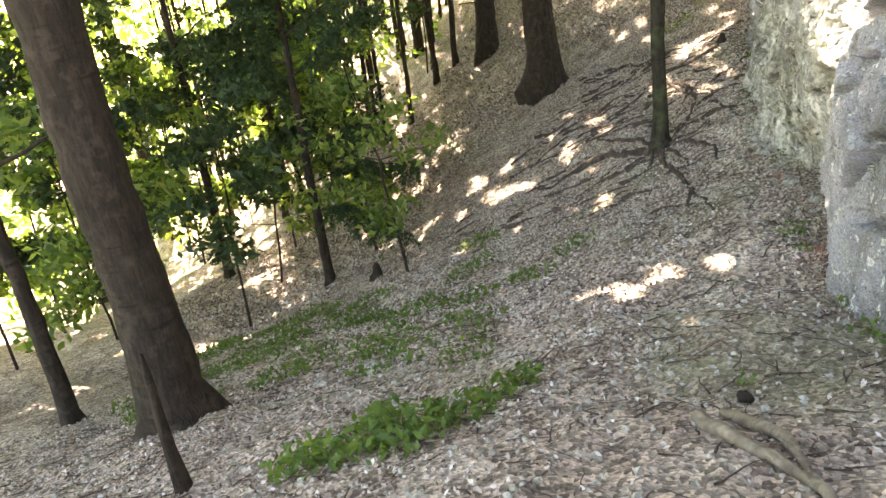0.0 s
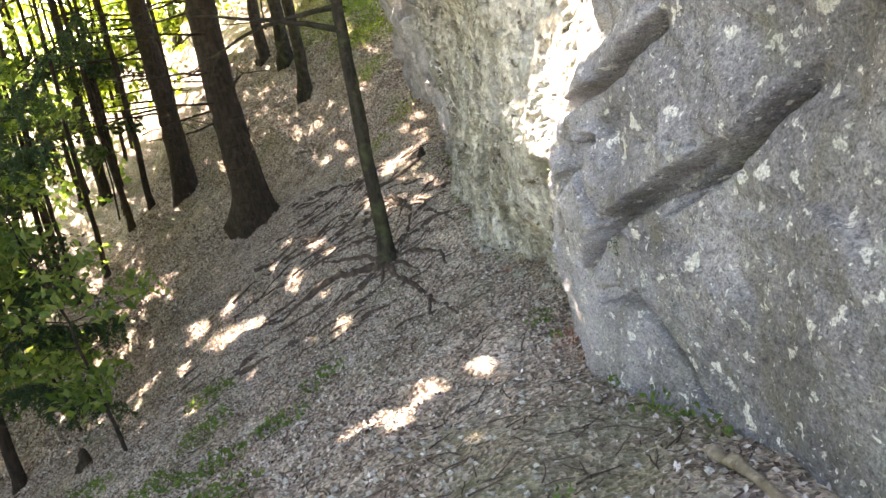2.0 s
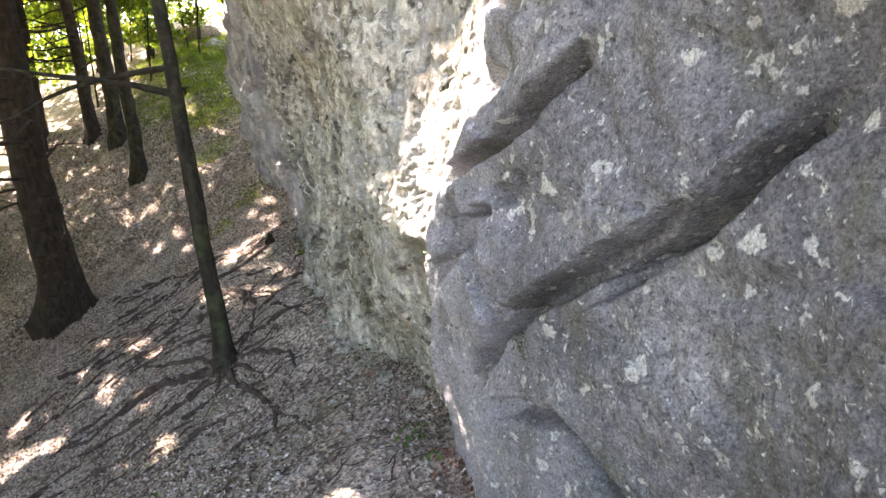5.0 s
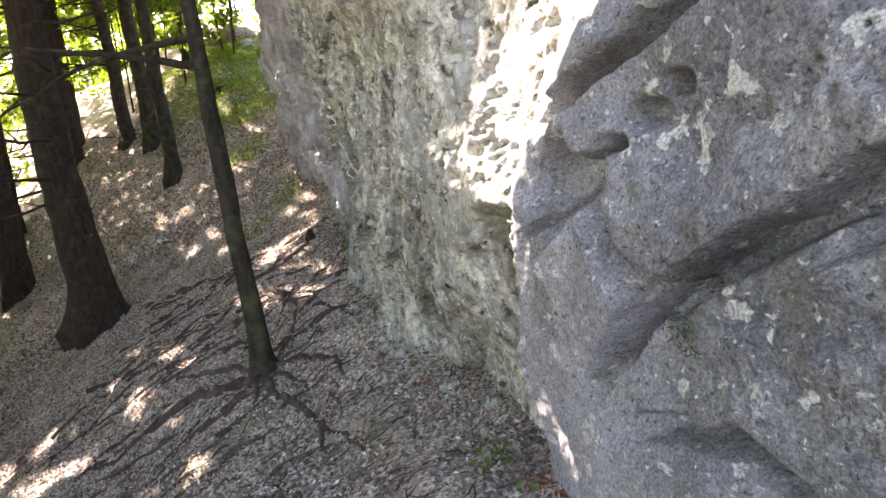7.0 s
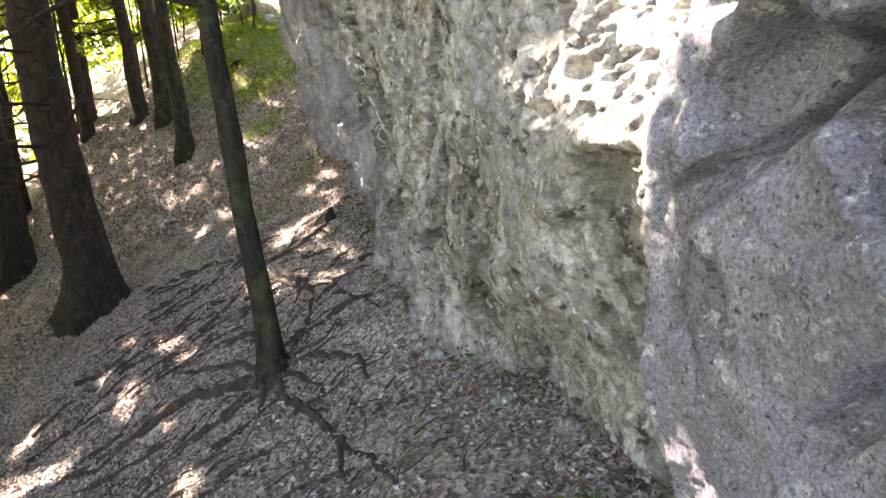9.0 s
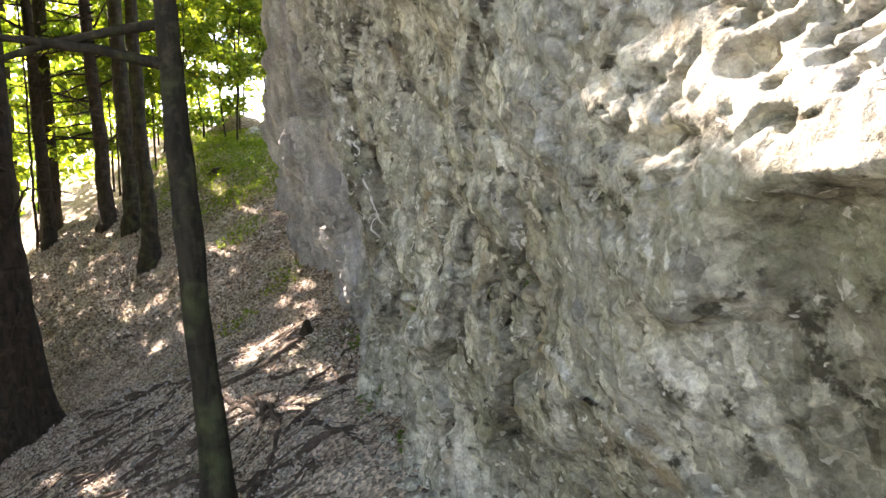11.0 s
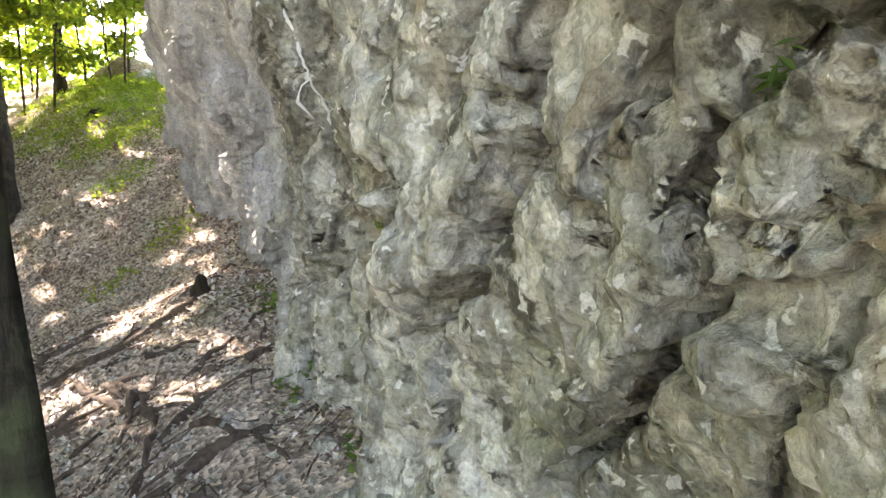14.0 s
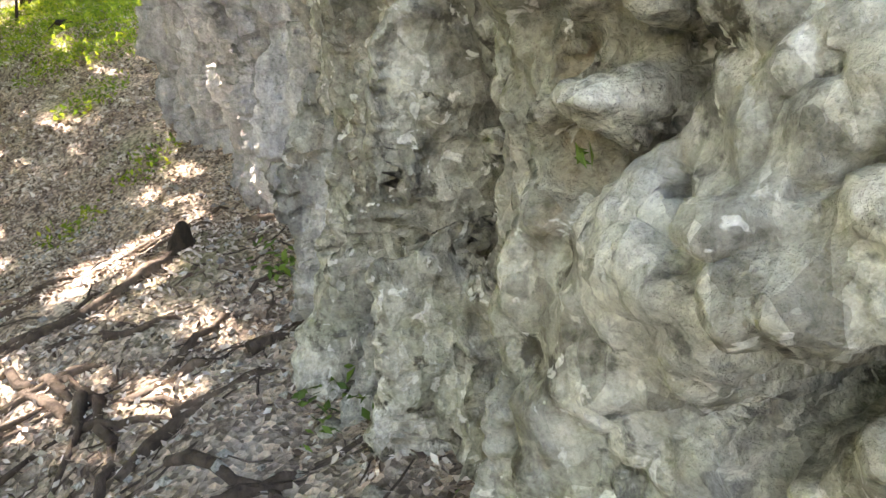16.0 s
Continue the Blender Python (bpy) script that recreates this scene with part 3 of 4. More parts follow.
def tree(name, x, y, r, height, lean=(0, 0), bark=None, label="", flare=1.7, seed=0, limbs=6, low=4.0, group="forest trees"):
    """A trunk with a flared foot and limbs, listed to own shading leaves."""
    rng = np.random.default_rng(seed)
    z0 = float(ground_z(x, y))
    root = empty(name, (x, y, z0), label, "tree", group)
    h = np.concatenate([np.array([-0.9, -0.3, 0, 0.08, 0.2, 0.4, 0.65]), np.arange(0.9, 5.0, 0.22), np.linspace(5.2, height, 9)])
    wob = np.cumsum(rng.standard_normal((len(h), 2)) * 0.009 * (1 + r), axis=0)
    pts = np.stack([x + lean[0] * h + wob[:, 0], y + lean[1] * h + wob[:, 1], z0 + h], -1)
    rad = r * (1 - 0.72 * np.clip(h, 0, None) / height) * (1 + (flare - 1) * np.exp(-np.clip(h, 0, None) / (0.9 * r + 0.08)))
    v, f = tube(pts, rad * (1 + 0.03 * rng.standard_normal(len(h))), 18, seed, 0.03)
    a = np.arctan2(v[:, 1] - y, v[:, 0] - x)
    k = np.exp(-np.clip(v[:, 2] - z0, 0, None) / (0.8 * r + 0.06)) * 0.22 * np.sin(a * 4 + seed)
    v[:, 0] += (v[:, 0] - x) * k
    v[:, 1] += (v[:, 1] - y) * k
    under(sheet("trunk", v, f, bark or BARK), root)
    for i in range(limbs):
        hh = low + (height - low) * (i + 0.5) / limbs * 0.95
        ang = rng.uniform(0, 2 * np.pi)
        n = 6
        length = rng.uniform(1.0, 2.6) * (1 - 0.4 * hh / height)
        t = np.linspace(0, 1, n)
        base = np.array([x + lean[0] * hh, y + lean[1] * hh, z0 + hh])
        way = np.array([np.cos(ang), np.sin(ang), rng.uniform(0.1, 0.6)])
        p = base + t[:, None] * way * length + np.cumsum(rng.standard_normal((n, 3)) * 0.05, axis=0)
        under(sheet("limb", *tube(p, 0.22 * r * (1 - 0.8 * t) + 0.008, 6, seed + i), bark or BARK), root)
    SHADE_TREES.append((root, x, y))
    return root, pts


thin_tree, thin_line = tree("beech_tree", -3.09, 7.36, 0.112, 11, (-0.035, 0.0), BEECH, "slender grey-green tree with bare roots beside the path", 1.7, 4, 5, 6.5)
tree("spruce_tree", -7.65, 11.2, 0.36, 17, (-0.02, 0), BARK, "thick dark-barked tree with a flared foot on the slope", 1.75, 7, 6, 6)
tree("spruce_tree", -12.1, 14.9, 0.31, 17, (-0.03, 0), BARK, "dark-barked tree standing down the slope", 1.5, 9, 6, 6)
tree("beech_tree", -8.37, 15.9, 0.17, 12, (-0.01, 0), BEECH, "slim crooked tree on the leaf-covered slope", 1.4, 11, 5, 6)
tree("beech_tree", -9.9, 18.0, 0.21, 15, (-0.03, 0), BEECH, "grey-barked tree on the slope", 1.4, 12, 6, 6)
tree("beech_tree", -11.35, 19.2, 0.19, 15, (-0.06, 0), BARK, "dark leaning tree on the slope", 1.4, 13, 6, 6)
tree("spruce_tree", -13.5, 20.0, 0.18, 15, (-0.05, 0), BARK, "dark tree farther down the slope", 1.4, 14, 6, 5)
tree("spruce_tree", -14.6, 21.6, 0.28, 15, (0, 0), BARK, "dark tree farther down the slope", 1.4, 15, 6, 5)
tree("spruce_tree", -4.66, -0.1, 0.295, 15, (-0.03, 0), BARK, "thick brown tree trunk beside the path", 1.35, 16, 6, 5)
tree("spruce_tree", -7.9, -0.2, 0.12, 9, (-0.03, 0), BARK, "slim dark tree below the path", 1.3, 17, 5, 3)
for i, (x, y, r) in enumerate(((-15.5, 9.0, 0.22), (-17.5, 4.0, 0.25), (-13.6, 5.6, 0.13), (-18.5, 12.0, 0.2), (-22, 8, 0.25), (-16.5, 16.5, 0.22), (-21, 16, 0.2), (-18.2, 22.5, 0.22), (-12.5, -1.5, 0.2),
                               (-16, 0.5, 0.18), (-24, 22, 0.25), (-20, 27, 0.25), (-14.5, 26, 0.2), (-16.8, 24.5, 0.14), (-11.8, 24.5, 0.16), (-25, 2, 0.2), (-14.9, 12.2, 0.1), (-16.2, 13.6, 0.09), (-13.9, 10.3, 0.08))):
    tree("forest_tree", x, y, r * 0.85, 14 - (i % 4), (-0.02 + 0.015 * (i % 3), 0), BARK if i % 3 else BEECH, "dark slim tree standing in the woods", 1.35, 40 + i, 5, 5)

rng = np.random.default_rng(48)
for i in range(60):
    x, y = -13.5 - 11 * rng.random(), 7.5 + 13 * rng.random()
    tree("forest_tree", x, y, rng.uniform(0.04, 0.10), 13 - (i % 4), (rng.uniform(-0.06, 0.03), 0), BARK, "thin dark trunk standing in the woods", 1.3, 500 + i, 4, 5)


def stem(name, parent, pts, radii, material, sides=7, seed=0, label=""):
    ob = under(sheet(name, *tube(pts, radii, sides, seed), material), parent)
    return tagged(ob, label) if label else ob


def wander(a, b, n, amount, rng, sag=0.0):
    t = np.linspace(0, 1, n)[:, None]
    p = np.asarray(a) * (1 - t) + np.asarray(b) * t
    w = np.cumsum(rng.standard_normal((n, 3)), axis=0)
    w = (w - w[0]) * amount
    p = p + w
    p[:, 2] -= sag * (4 * t * (1 - t))[:, 0]
    return p


# bare branches of the slender tree
rng = np.random.default_rng(5)
stem("branch", thin_tree, wander((-3.2, 7.35, 3.6), (-5.3, 7.1, 4.15), 9, 0.02, rng), np.linspace(0.048, 0.012, 9), BEECH)
stem("branch", thin_tree, wander((-3.22, 7.35, 3.92), (-5.6, 7.3, 3.35), 9, 0.02, rng, -0.14), np.linspace(0.042, 0.01, 9), BEECH)
stem("branch", thin_tree, wander((-4.3, 7.2, 3.85), (-5.0, 6.6, 3.9), 6, 0.02, rng), np.linspace(0.012, 0.004, 6), BEECH)

# dead lower branches of the thick trees
for k, (tx, ty, z0) in enumerate(((-7.65, 11.2, 0.1), (-12.1, 14.9, 0.1), (-11.35, 19.2, 3.4))):
    owner = next(o for o, x, y in SHADE_TREES if abs(x - tx) < 0.01 and abs(y - ty) < 0.01)
    rng = np.random.default_rng(60 + k)
    for i in range(28):
        h = z0 + 2.0 + 0.19 * i
        ang = math.pi * (0.75 + 0.75 * rng.random()) if i % 4 else math.pi * (1.6 + 0.3 * rng.random())
        n = rng.uniform(1.6, 3.4)
        tip = (tx + math.cos(ang) * n, ty + math.sin(ang) * n, h + rng.uniform(-0.5, 0.5))
        p = wander((tx, ty, h), tip, 8, 0.03, rng)
        bits = [tube(p, np.linspace(0.034, 0.008, 8), 5, i)]
        for q in range(2, 7):
            side = p[q] + rng.standard_normal(3) * 0.28
            bits.append(tube(wander(p[q], side, 4, 0.02, rng), np.linspace(0.011, 0.005, 4), 4, q))
        under(sheet("branch", *joined(bits), BARK), owner)


# ---- exposed roots ----
def root_line(parent, pts, r0, r1, seed, name="root", bark=None, lift=0.25):
    rng = np.random.default_rng(seed)
    pts = np.asarray(pts, dtype=float)
    seg = np.concatenate([[0], np.cumsum(np.hypot(*np.diff(pts, axis=0).T))])
    t = np.linspace(0, seg[-1], max(6, int(seg[-1] / 0.09)))
    x, y = np.interp(t, seg, pts[:, 0]), np.interp(t, seg, pts[:, 1])
    k = np.sin(np.linspace(0, np.pi, len(t)))
    x, y = x + k * np.cumsum(rng.standard_normal(len(t))) * 0.014, y + k * np.cumsum(rng.standard_normal(len(t))) * 0.014
    r = np.linspace(r0, r1, len(t)) * (1 + 0.12 * rng.standard_normal(len(t)))
    z = ground_z(x, y) + r * lift + 0.014 * rng.standard_normal(len(t))
    z[-1] -= r[-1] * 1.6
    v, f = tube(np.stack([x, y, z], -1), r, 8, seed, 0.10)
    ob = sheet(name, v, f, bark or ROOT)
    return under(ob, parent) if parent else ob


for i, (pts, r0, r1) in enumerate((
        (((-3.22, 7.36), (-3.96, 7.42), (-4.46, 7.29), (-4.85, 6.98), (-5.39, 7.0)), 0.075, 0.02), (((-3.15, 7.40), (-2.71, 7.35), (-2.27, 7.06), (-1.97, 6.6)), 0.06, 0.015),
        (((-3.2, 7.3), (-2.6, 6.6), (-2.01, 5.93), (-1.66, 5.53), (-1.39, 5.02)), 0.05, 0.015), (((-2.01, 5.93), (-1.76, 5.24)), 0.03, 0.012), (((-1.79, 5.49), (-2.14, 5.4), (-2.38, 5.2)), 0.022, 0.012),
        (((-3.2, 7.45), (-3.63, 7.85), (-4.11, 7.85), (-4.6, 8.05)), 0.05, 0.015), (((-3.2, 7.4), (-3.0, 8.0), (-3.07, 8.54), (-3.43, 8.99), (-4.03, 9.46)), 0.03, 0.02), (((-3.2, 7.25), (-3.5, 6.8), (-4.1, 6.5)), 0.05, 0.015))):
    root_line(thin_tree, pts, r0, r1, 80 + i)
for i, (pts, r) in enumerate((
        (((-2.17, 5.08), (-1.72, 4.9)), 0.032), (((-1.42, 4.6), (-1.49, 4.25)), 0.025), (((-6.0, 10.97), (-5.55, 10.9), (-4.74, 10.4)), 0.07), (((-3.85, 9.25), (-3.27, 8.80), (-2.8, 8.63)), 0.05),
        (((-5.86, 9.75), (-5.3, 9.85)), 0.04), (((-5.53, 9.05), (-4.9, 9.25)), 0.045), (((-5.8, 8.8), (-5.2, 9.2)), 0.04), (((-4.03, 9.46), (-3.43, 9.02), (-2.86, 8.72)), 0.045), (((-3.4, 9.0), (-3.35, 8.3)), 0.04),
        (((-2.8, 8.39), (-2.42, 8.19), (-2.2, 7.83), (-2.09, 7.7)), 0.04), (((-3.8, 9.5), (-3.3, 9.4)), 0.03), (((-5.73, 9.55), (-5.24, 9.84)), 0.04), (((-5.4, 8.95), (-4.95, 9.2)), 0.035))):
    tagged(root_line(None, pts, r * 0.62, r * 0.3, 100 + i, "tree_root"), "bare brown root lying in the leaf litter", "root", "bare roots")
for i, (pts, r) in enumerate((
        (((0.2, 0.60), (0.42, 0.46), (0.62, 0.36), (0.8, 0.28), (0.98, 0.1)), 0.05), (((0.27, 0.80), (0.5, 0.68), (0.72, 0.5), (0.84, 0.28)), 0.045), (((1.0, 1.5), (1.16, 1.2), (1.36, 0.8)), 0.045), (((-4.9, 8.4), (-4.3, 8.65)), 0.03),
        (((-4.7, 8.75), (-4.2, 8.95)), 0.03), (((-4.5, 8.1), (-3.9, 8.35)), 0.028), (((-5.1, 8.05), (-4.6, 8.3)), 0.03), (((-3.7, 8.3), (-3.4, 8.6)), 0.025), (((-5.9, 10.1), (-5.2, 10.3)), 0.035))):
    tagged(root_line(None, pts, r, r * 0.45, 120 + i, "tree_root", PALE_ROOT if i < 3 else ROOT, 0.6 if i < 3 else 0.3), "bare brown root lying in the leaf litter", "root", "bare roots")


rng = np.random.default_rng(131)
for i in range(110):
    x, y = rng.uniform(-6.6, -2.6), rng.uniform(5.6, 11.0)
    a, n = rng.normal(0.45, 0.25), rng.uniform(0.35, 0.95)
    tagged(root_line(None, ((x, y), (x + 0.5 * n * math.cos(a), y + 0.55 * n * math.sin(a)), (x + n * math.cos(a), y + n * math.sin(a))), rng.uniform(0.014, 0.040), 0.008, 132 + i, "tree_root"), "bare brown root lying in the leaf litter", "root", "bare roots")
for i in range(2):
    a, n = rng.uniform(-2.6, 0.6), rng.uniform(0.7, 1.7)
    root_line(thin_tree, ((-3.18 + 0.1 * math.cos(a), 7.36 + 0.1 * math.sin(a)), (-3.18 + 0.5 * n * math.cos(a + 0.2), 7.36 + 0.5 * n * math.sin(a + 0.2)), (-3.18 + n * math.cos(a), 7.36 + n * math.sin(a))), rng.uniform(0.025, 0.045), 0.008, 170 + i)


def stick(pts, r, seed):
    tagged(root_line(None, pts, r, r * 0.5, seed, "stick"), "thin dry stick lying on the ground", "stick", "fallen sticks")


for i, pts in enumerate((((-2.72, 2.9), (-2.6, 3.65)), ((-5.6, 4.2), (-5.0, 5.4)), ((-2.1, 3.4), (-1.9, 3.9)), ((-4.2, 6.0), (-3.7, 6.3)))):
    stick(pts, 0.014, 150 + i)


# ---- stumps ----
def stump(x, y, r, h, seed, label):
    """A broken, pointed stump."""
    rng = np.random.default_rng(seed)
    z = float(ground_z(x, y))
    hs = np.array([-0.1, 0.0, 0.3, 0.6, 0.85, 1.0]) * h
    v, f = tube(np.stack([x + 0.06 * hs, y + 0 * hs, z + hs], -1), r * np.array([1.5, 1.25, 0.9, 0.7, 0.5, 0.2]), 10, seed, 0.16)
    tagged(sheet("stump", v, f, BARK), label, "stump")


stump(-3.33, 10.2, 0.075, 0.18, 3, "small dark broken stump on the slope")
tagged(root_line(None, ((-3.36, 10.15), (-3.5, 9.9), (-3.85, 9.8), (-4.3, 9.6)), 0.05, 0.025, 171, "tree_root"), "long bare root running down from a stump", "root", "bare roots")
stump(-7.27, 4.97, 0.10, 0.28, 4, "dark rotten stub on the slope")
stump(-2.78, -0.95, 0.05, 1.15, 6, "thin broken dead stem beside the path")


# ---- leafy undergrowth ----
def cloud(rng, centre, radius, n):
    p = rng.standard_normal((n, 3))
    p /= np.linalg.norm(p, axis=1)[:, None]
    return np.asarray(centre) + p * (rng.random(n) ** 0.45)[:, None] * np.asarray(radius)


def sapling(name, x, y, height, lean, puffs, size, n, seed, leaf, label, r=0.03):
    """A thin bent stem with twigs that carry sprays of leaves."""
    rng = np.random.default_rng(seed)
    z = float(ground_z(x, y))
    own = empty(name, (x, y, z), label, "sapling", "undergrowth")
    top = np.array([x + lean[0] * height, y + lean[1] * height, z + height])
    p = wander((x, y, z - 0.05), top, 10, 0.03, rng)
    stem("trunk", own, p, np.linspace(r, r * 0.3, 10), BARK, 7, seed)
    sprays = []
    for i in range(puffs):
        a = p[3 + int(rng.integers(0, 7))]
        tip = a + np.array([rng.uniform(-1, 1), rng.uniform(-1, 1), rng.uniform(-0.2, 0.5)]) * height * 0.33
        q = wander(a, tip, 6, 0.03, rng)
        stem("twig", own, q, np.linspace(r * 0.35, 0.003, 6), BARK, 5, i)
        sprays.append(cloud(rng, q[3], (0.45, 0.45, 0.22), n // 2))
        sprays.append(cloud(rng, tip, (0.5, 0.5, 0.25), n // 2))
    under(sheet("foliage", *leaves(np.concatenate(sprays), size, seed, 0.35, 1.3), leaf, smooth=False), own)
    return own


sapling("sapling", -6.45, 4.95, 3.4, (-0.28, 0.05), 12, 0.13, 90, 201, SAPLING_GREEN, "thin bent sapling with bright green leaves")
sapling("sapling", -8.8, 6.4, 3.2, (-0.25, 0), 12, 0.14, 90, 202, SAPLING_GREEN, "thin leafy sapling on the slope")
sapling("sapling", -9.6, 3.6, 4.2, (-0.1, 0.1), 16, 0.15, 110, 203, DARK_GREEN, "bushy dark green sapling below the path")
sapling("sapling", -11.4, 5.6, 4.8, (0.05, 0.1), 18, 0.16, 120, 204, SAPLING_GREEN, "leafy green sapling below the path")
sapling("sapling", -10.4, 1.6, 4.2, (-0.1, 0), 16, 0.15, 110, 205, SAPLING_GREEN, "leafy green sapling below the path")
sapling("sapling", -12.6, 2.2, 5.2, (0.0, 0), 18, 0.16, 120, 206, DARK_GREEN, "bushy dark green sapling below the path")
sapling("sapling", -13.6, 8.3, 5.0, (0.0, 0), 18, 0.16, 120, 207, SAPLING_GREEN, "leafy green sapling among the trees")
sapling("sapling", -11.0, 8.2, 3.4, (-0.2, 0), 12, 0.14, 90, 208, DARK_GREEN, "bushy dark green sapling on the slope")
sapling("sapling", -14.6, 6.0, 5.4, (0.0, 0), 18, 0.17, 120, 209, SAPLING_GREEN, "leafy green sapling among the trees")
sapling("sapling", -15.0, 15.2, 5.0, (0.0, 0), 16, 0.16, 110, 210, DARK_GREEN, "bushy dark green sapling among the trees")
sapling("sapling", -17.2, 17.8, 5.0, (0.0, 0), 16, 0.16, 110, 211, GREEN, "leafy green sapling among the trees")
for i, (x, y) in enumerate(((-16.0, 6.2), (-17.0, 3.0), (-19.0, 7.4), (-15.2, 2.0), (-13.0, 0.4), (-14.2, 9.6), (-12.6, 7.0), (-16.4, 11.0))):
    sapling("sapling", x, y, 5.8 + 0.7 * (i % 3), (0.05, 0.02 * (i % 2)), 20, 0.17, 150, 260 + i, SAPLING_GREEN if i % 2 else DARK_GREEN, "bushy dark green sapling below the path")
for i, (x, y) in enumerate(((-12.4, 21.6), (-13.2, 22.6), (-11.9, 22.8), (-10.6, 21.8), (-10.2, 24.2), (-15.6, 22.8), (-16.2, 20.4), (-12.9, 25.2), (-9.2, 25.6), (-14.6, 28), (-18, 25.6), (-11.2, 28), (-8.0, 27.4), (-6.6, 24.6), (-10.3, 25.5), (-9.6, 23.6), (-11.3, 24.9))):
    sapling("hazel_bush", x, y, 5.2 + (i % 3), (-0.08 + 0.05 * (i % 4), 0.03), 18, 0.17, 120, 220 + i, GREEN, "bush of slim stems with yellow-green leaves", 0.035)


def bough(own, path, seed):
    """A spruce branch: a bent stem with hanging side twigs full of needles."""
    rng = np.random.default_rng(seed)
    k = np.linspace(0, len(path) - 1, 14)
    p = np.stack([np.interp(k, np.arange(len(path)), [q[a] for q in path]) for a in range(3)], -1) + rng.normal(0, 0.02, (14, 3))
    stem("branch", own, p, np.linspace(0.022, 0.006, 14), BARK, 6, seed)
    needles = []
    for q in p[3:]:
        for _ in range(5):
            tip = q + np.array([rng.uniform(-0.4, 0.4), rng.uniform(-0.4, 0.4), -rng.uniform(0.05, 0.55)])
            t = rng.random(70)[:, None]
            needles.append(q * (1 - t) + tip * t + rng.normal(0, 0.02, (70, 3)))
    under(sheet("needles", *leaves(np.concatenate(needles), 0.035, seed, 0.1, 2.6), DARK_GREEN, smooth=False), own)


young_spruce, _ = tree("spruce_tree", -9.0, 5.2, 0.10, 8, (0.0, 0.0), BARK, "young spruce with drooping dark needle boughs", 1.3, 33, 3, 5)
bough(young_spruce, ((-9.0, 5.2, 2.2), (-7.6, 5.4, 2.9), (-6.2, 5.9, 4.2)), 701)
bough(young_spruce, ((-9.0, 5.2, 1.5), (-7.9, 5.3, 2.3), (-6.9, 5.5, 2.7)), 702)
rng = np.random.default_rng(703)
for i in range(9):
    a, h = 0.7 * i + rng.uniform(-0.3, 0.3), 0.6 + 0.55 * i
    n = 2.1 - 0.12 * i
    bough(young_spruce, ((-9.0, 5.2, h - 1.6), (-9.0 + 0.5 * n * math.cos(a), 5.2 + 0.5 * n * math.sin(a), h - 1.3), (-9.0 + n * math.cos(a), 5.2 + n * math.sin(a), h - 1.5)), 704 + i)


# ---- leaves added overhead to shade the place, with gaps for sunny spots ----
def on_ground(spots):
    return [(x, y, float(ground_z(x, y)), r) for x, y, r in spots]


def on_wall(spots):
    return [(*wall_point(y, z), r) for y, z, r in spots]


GAPS = on_ground(((-6.17, 7.21, 0.40), (-5.58, 7.26, 0.25), (-8.1, 14.5, 0.12), (-4.15, 10.8, 0.36), (-3.9, 10.5, 0.28), (-3.25, 9.24, 0.26), (-2.8, 9.08, 0.24), (-3.6, 9.6, 0.16), (-5.1, 7.95, 0.2),
                  (-1.52, 3.14, 0.27), (-1.85, 3.0, 0.2), (-1.3, 3.45, 0.2), (-0.8, 3.68, 0.12), (-5.0, 8.0, 0.15), (-3.74, 9.03, 0.14), (-4.46, 9.04, 0.14), (-5.16, 8.92, 0.16), (-4.57, 8.4, 0.15)))
GAPS += on_ground(((-12.8, 6.5, 0.5), (-10.2, 5.75, 0.45), (-11.9, 8.8, 0.5), (-14.3, 12.7, 0.5), (-12.2, 12.5, 0.4), (-17.9, 8.9, 0.6), (-9.2, 4.4, 0.35), (-9.8, -0.2, 0.5), (-10.2, 0.4, 0.35), (-14.8, 5.3, 0.5),
                   (-11.1, 7.2, 0.4), (-3.6, 11.4, 0.12), (-3.82, 11.2, 0.12), (-3.5, 8.68, 0.12), (-8.6, 6.6, 0.35), (-9.6, 8.4, 0.4), (-7.4, 6.2, 0.25)))
GAPS += on_wall([(7.2 + 0.45 * k / 8, 3.3 - 0.13 * k, 0.015) for k in range(9)] + [(10.9 - 0.15 * k, 1.55 + 0.11 * k, 0.05) for k in range(6)])
GAPS += on_ground(((-4.0, 10.5, 0.42), (-2.95, 9.15, 0.36), (-3.4, 9.35, 0.36), (-3.0, 8.9, 0.26), (-3.9, 10.9, 0.32), (-3.3, 8.6, 0.24), (-3.7, 8.9, 0.24), (-4.1, 9.4, 0.2), (-3.5, 10.0, 0.2)))
GAPS += on_ground(((-9.5, 22.4, 0.9), (-8.7, 20.8, 0.6), (-10.8, 23.4, 1.0), (-7.9, 21.6, 0.7), (-9.0, 24.5, 1.2), (-13.0, 21.0, 0.6), (-11.6, 25.5, 1.2), (-8.6, 19.0, 0.35), (-6.9, 16.3, 0.25), (-13.4, 18.2, 0.5), (-7.5, 18.0, 0.5), (-8.2, 20.2, 0.7), (-6.6, 16.8, 0.3), (-9.2, 21.4, 0.6), (-10.2, 22.2, 0.6)))
GAPS += on_wall(((10.8, 1.9, 0.14), (11.1, 2.2, 0.12), (12.0, 2.6, 0.2), (12.4, 3.4, 0.3)))
rng = np.random.default_rng(66)
GAPS += on_ground([(rng.uniform(-19, -8.5), rng.uniform(1.5, 10.5), rng.uniform(0.2, 0.5)) for _ in range(90)])
GAPS += on_ground([(rng.uniform(-13, -6), rng.uniform(3, 8.5), rng.uniform(0.05, 0.22)) for _ in range(50)])
GAPS += on_ground([(rng.uniform(-7, -3.2), rng.uniform(5, 13.5), rng.uniform(0.05, 0.13)) for _ in range(34)])
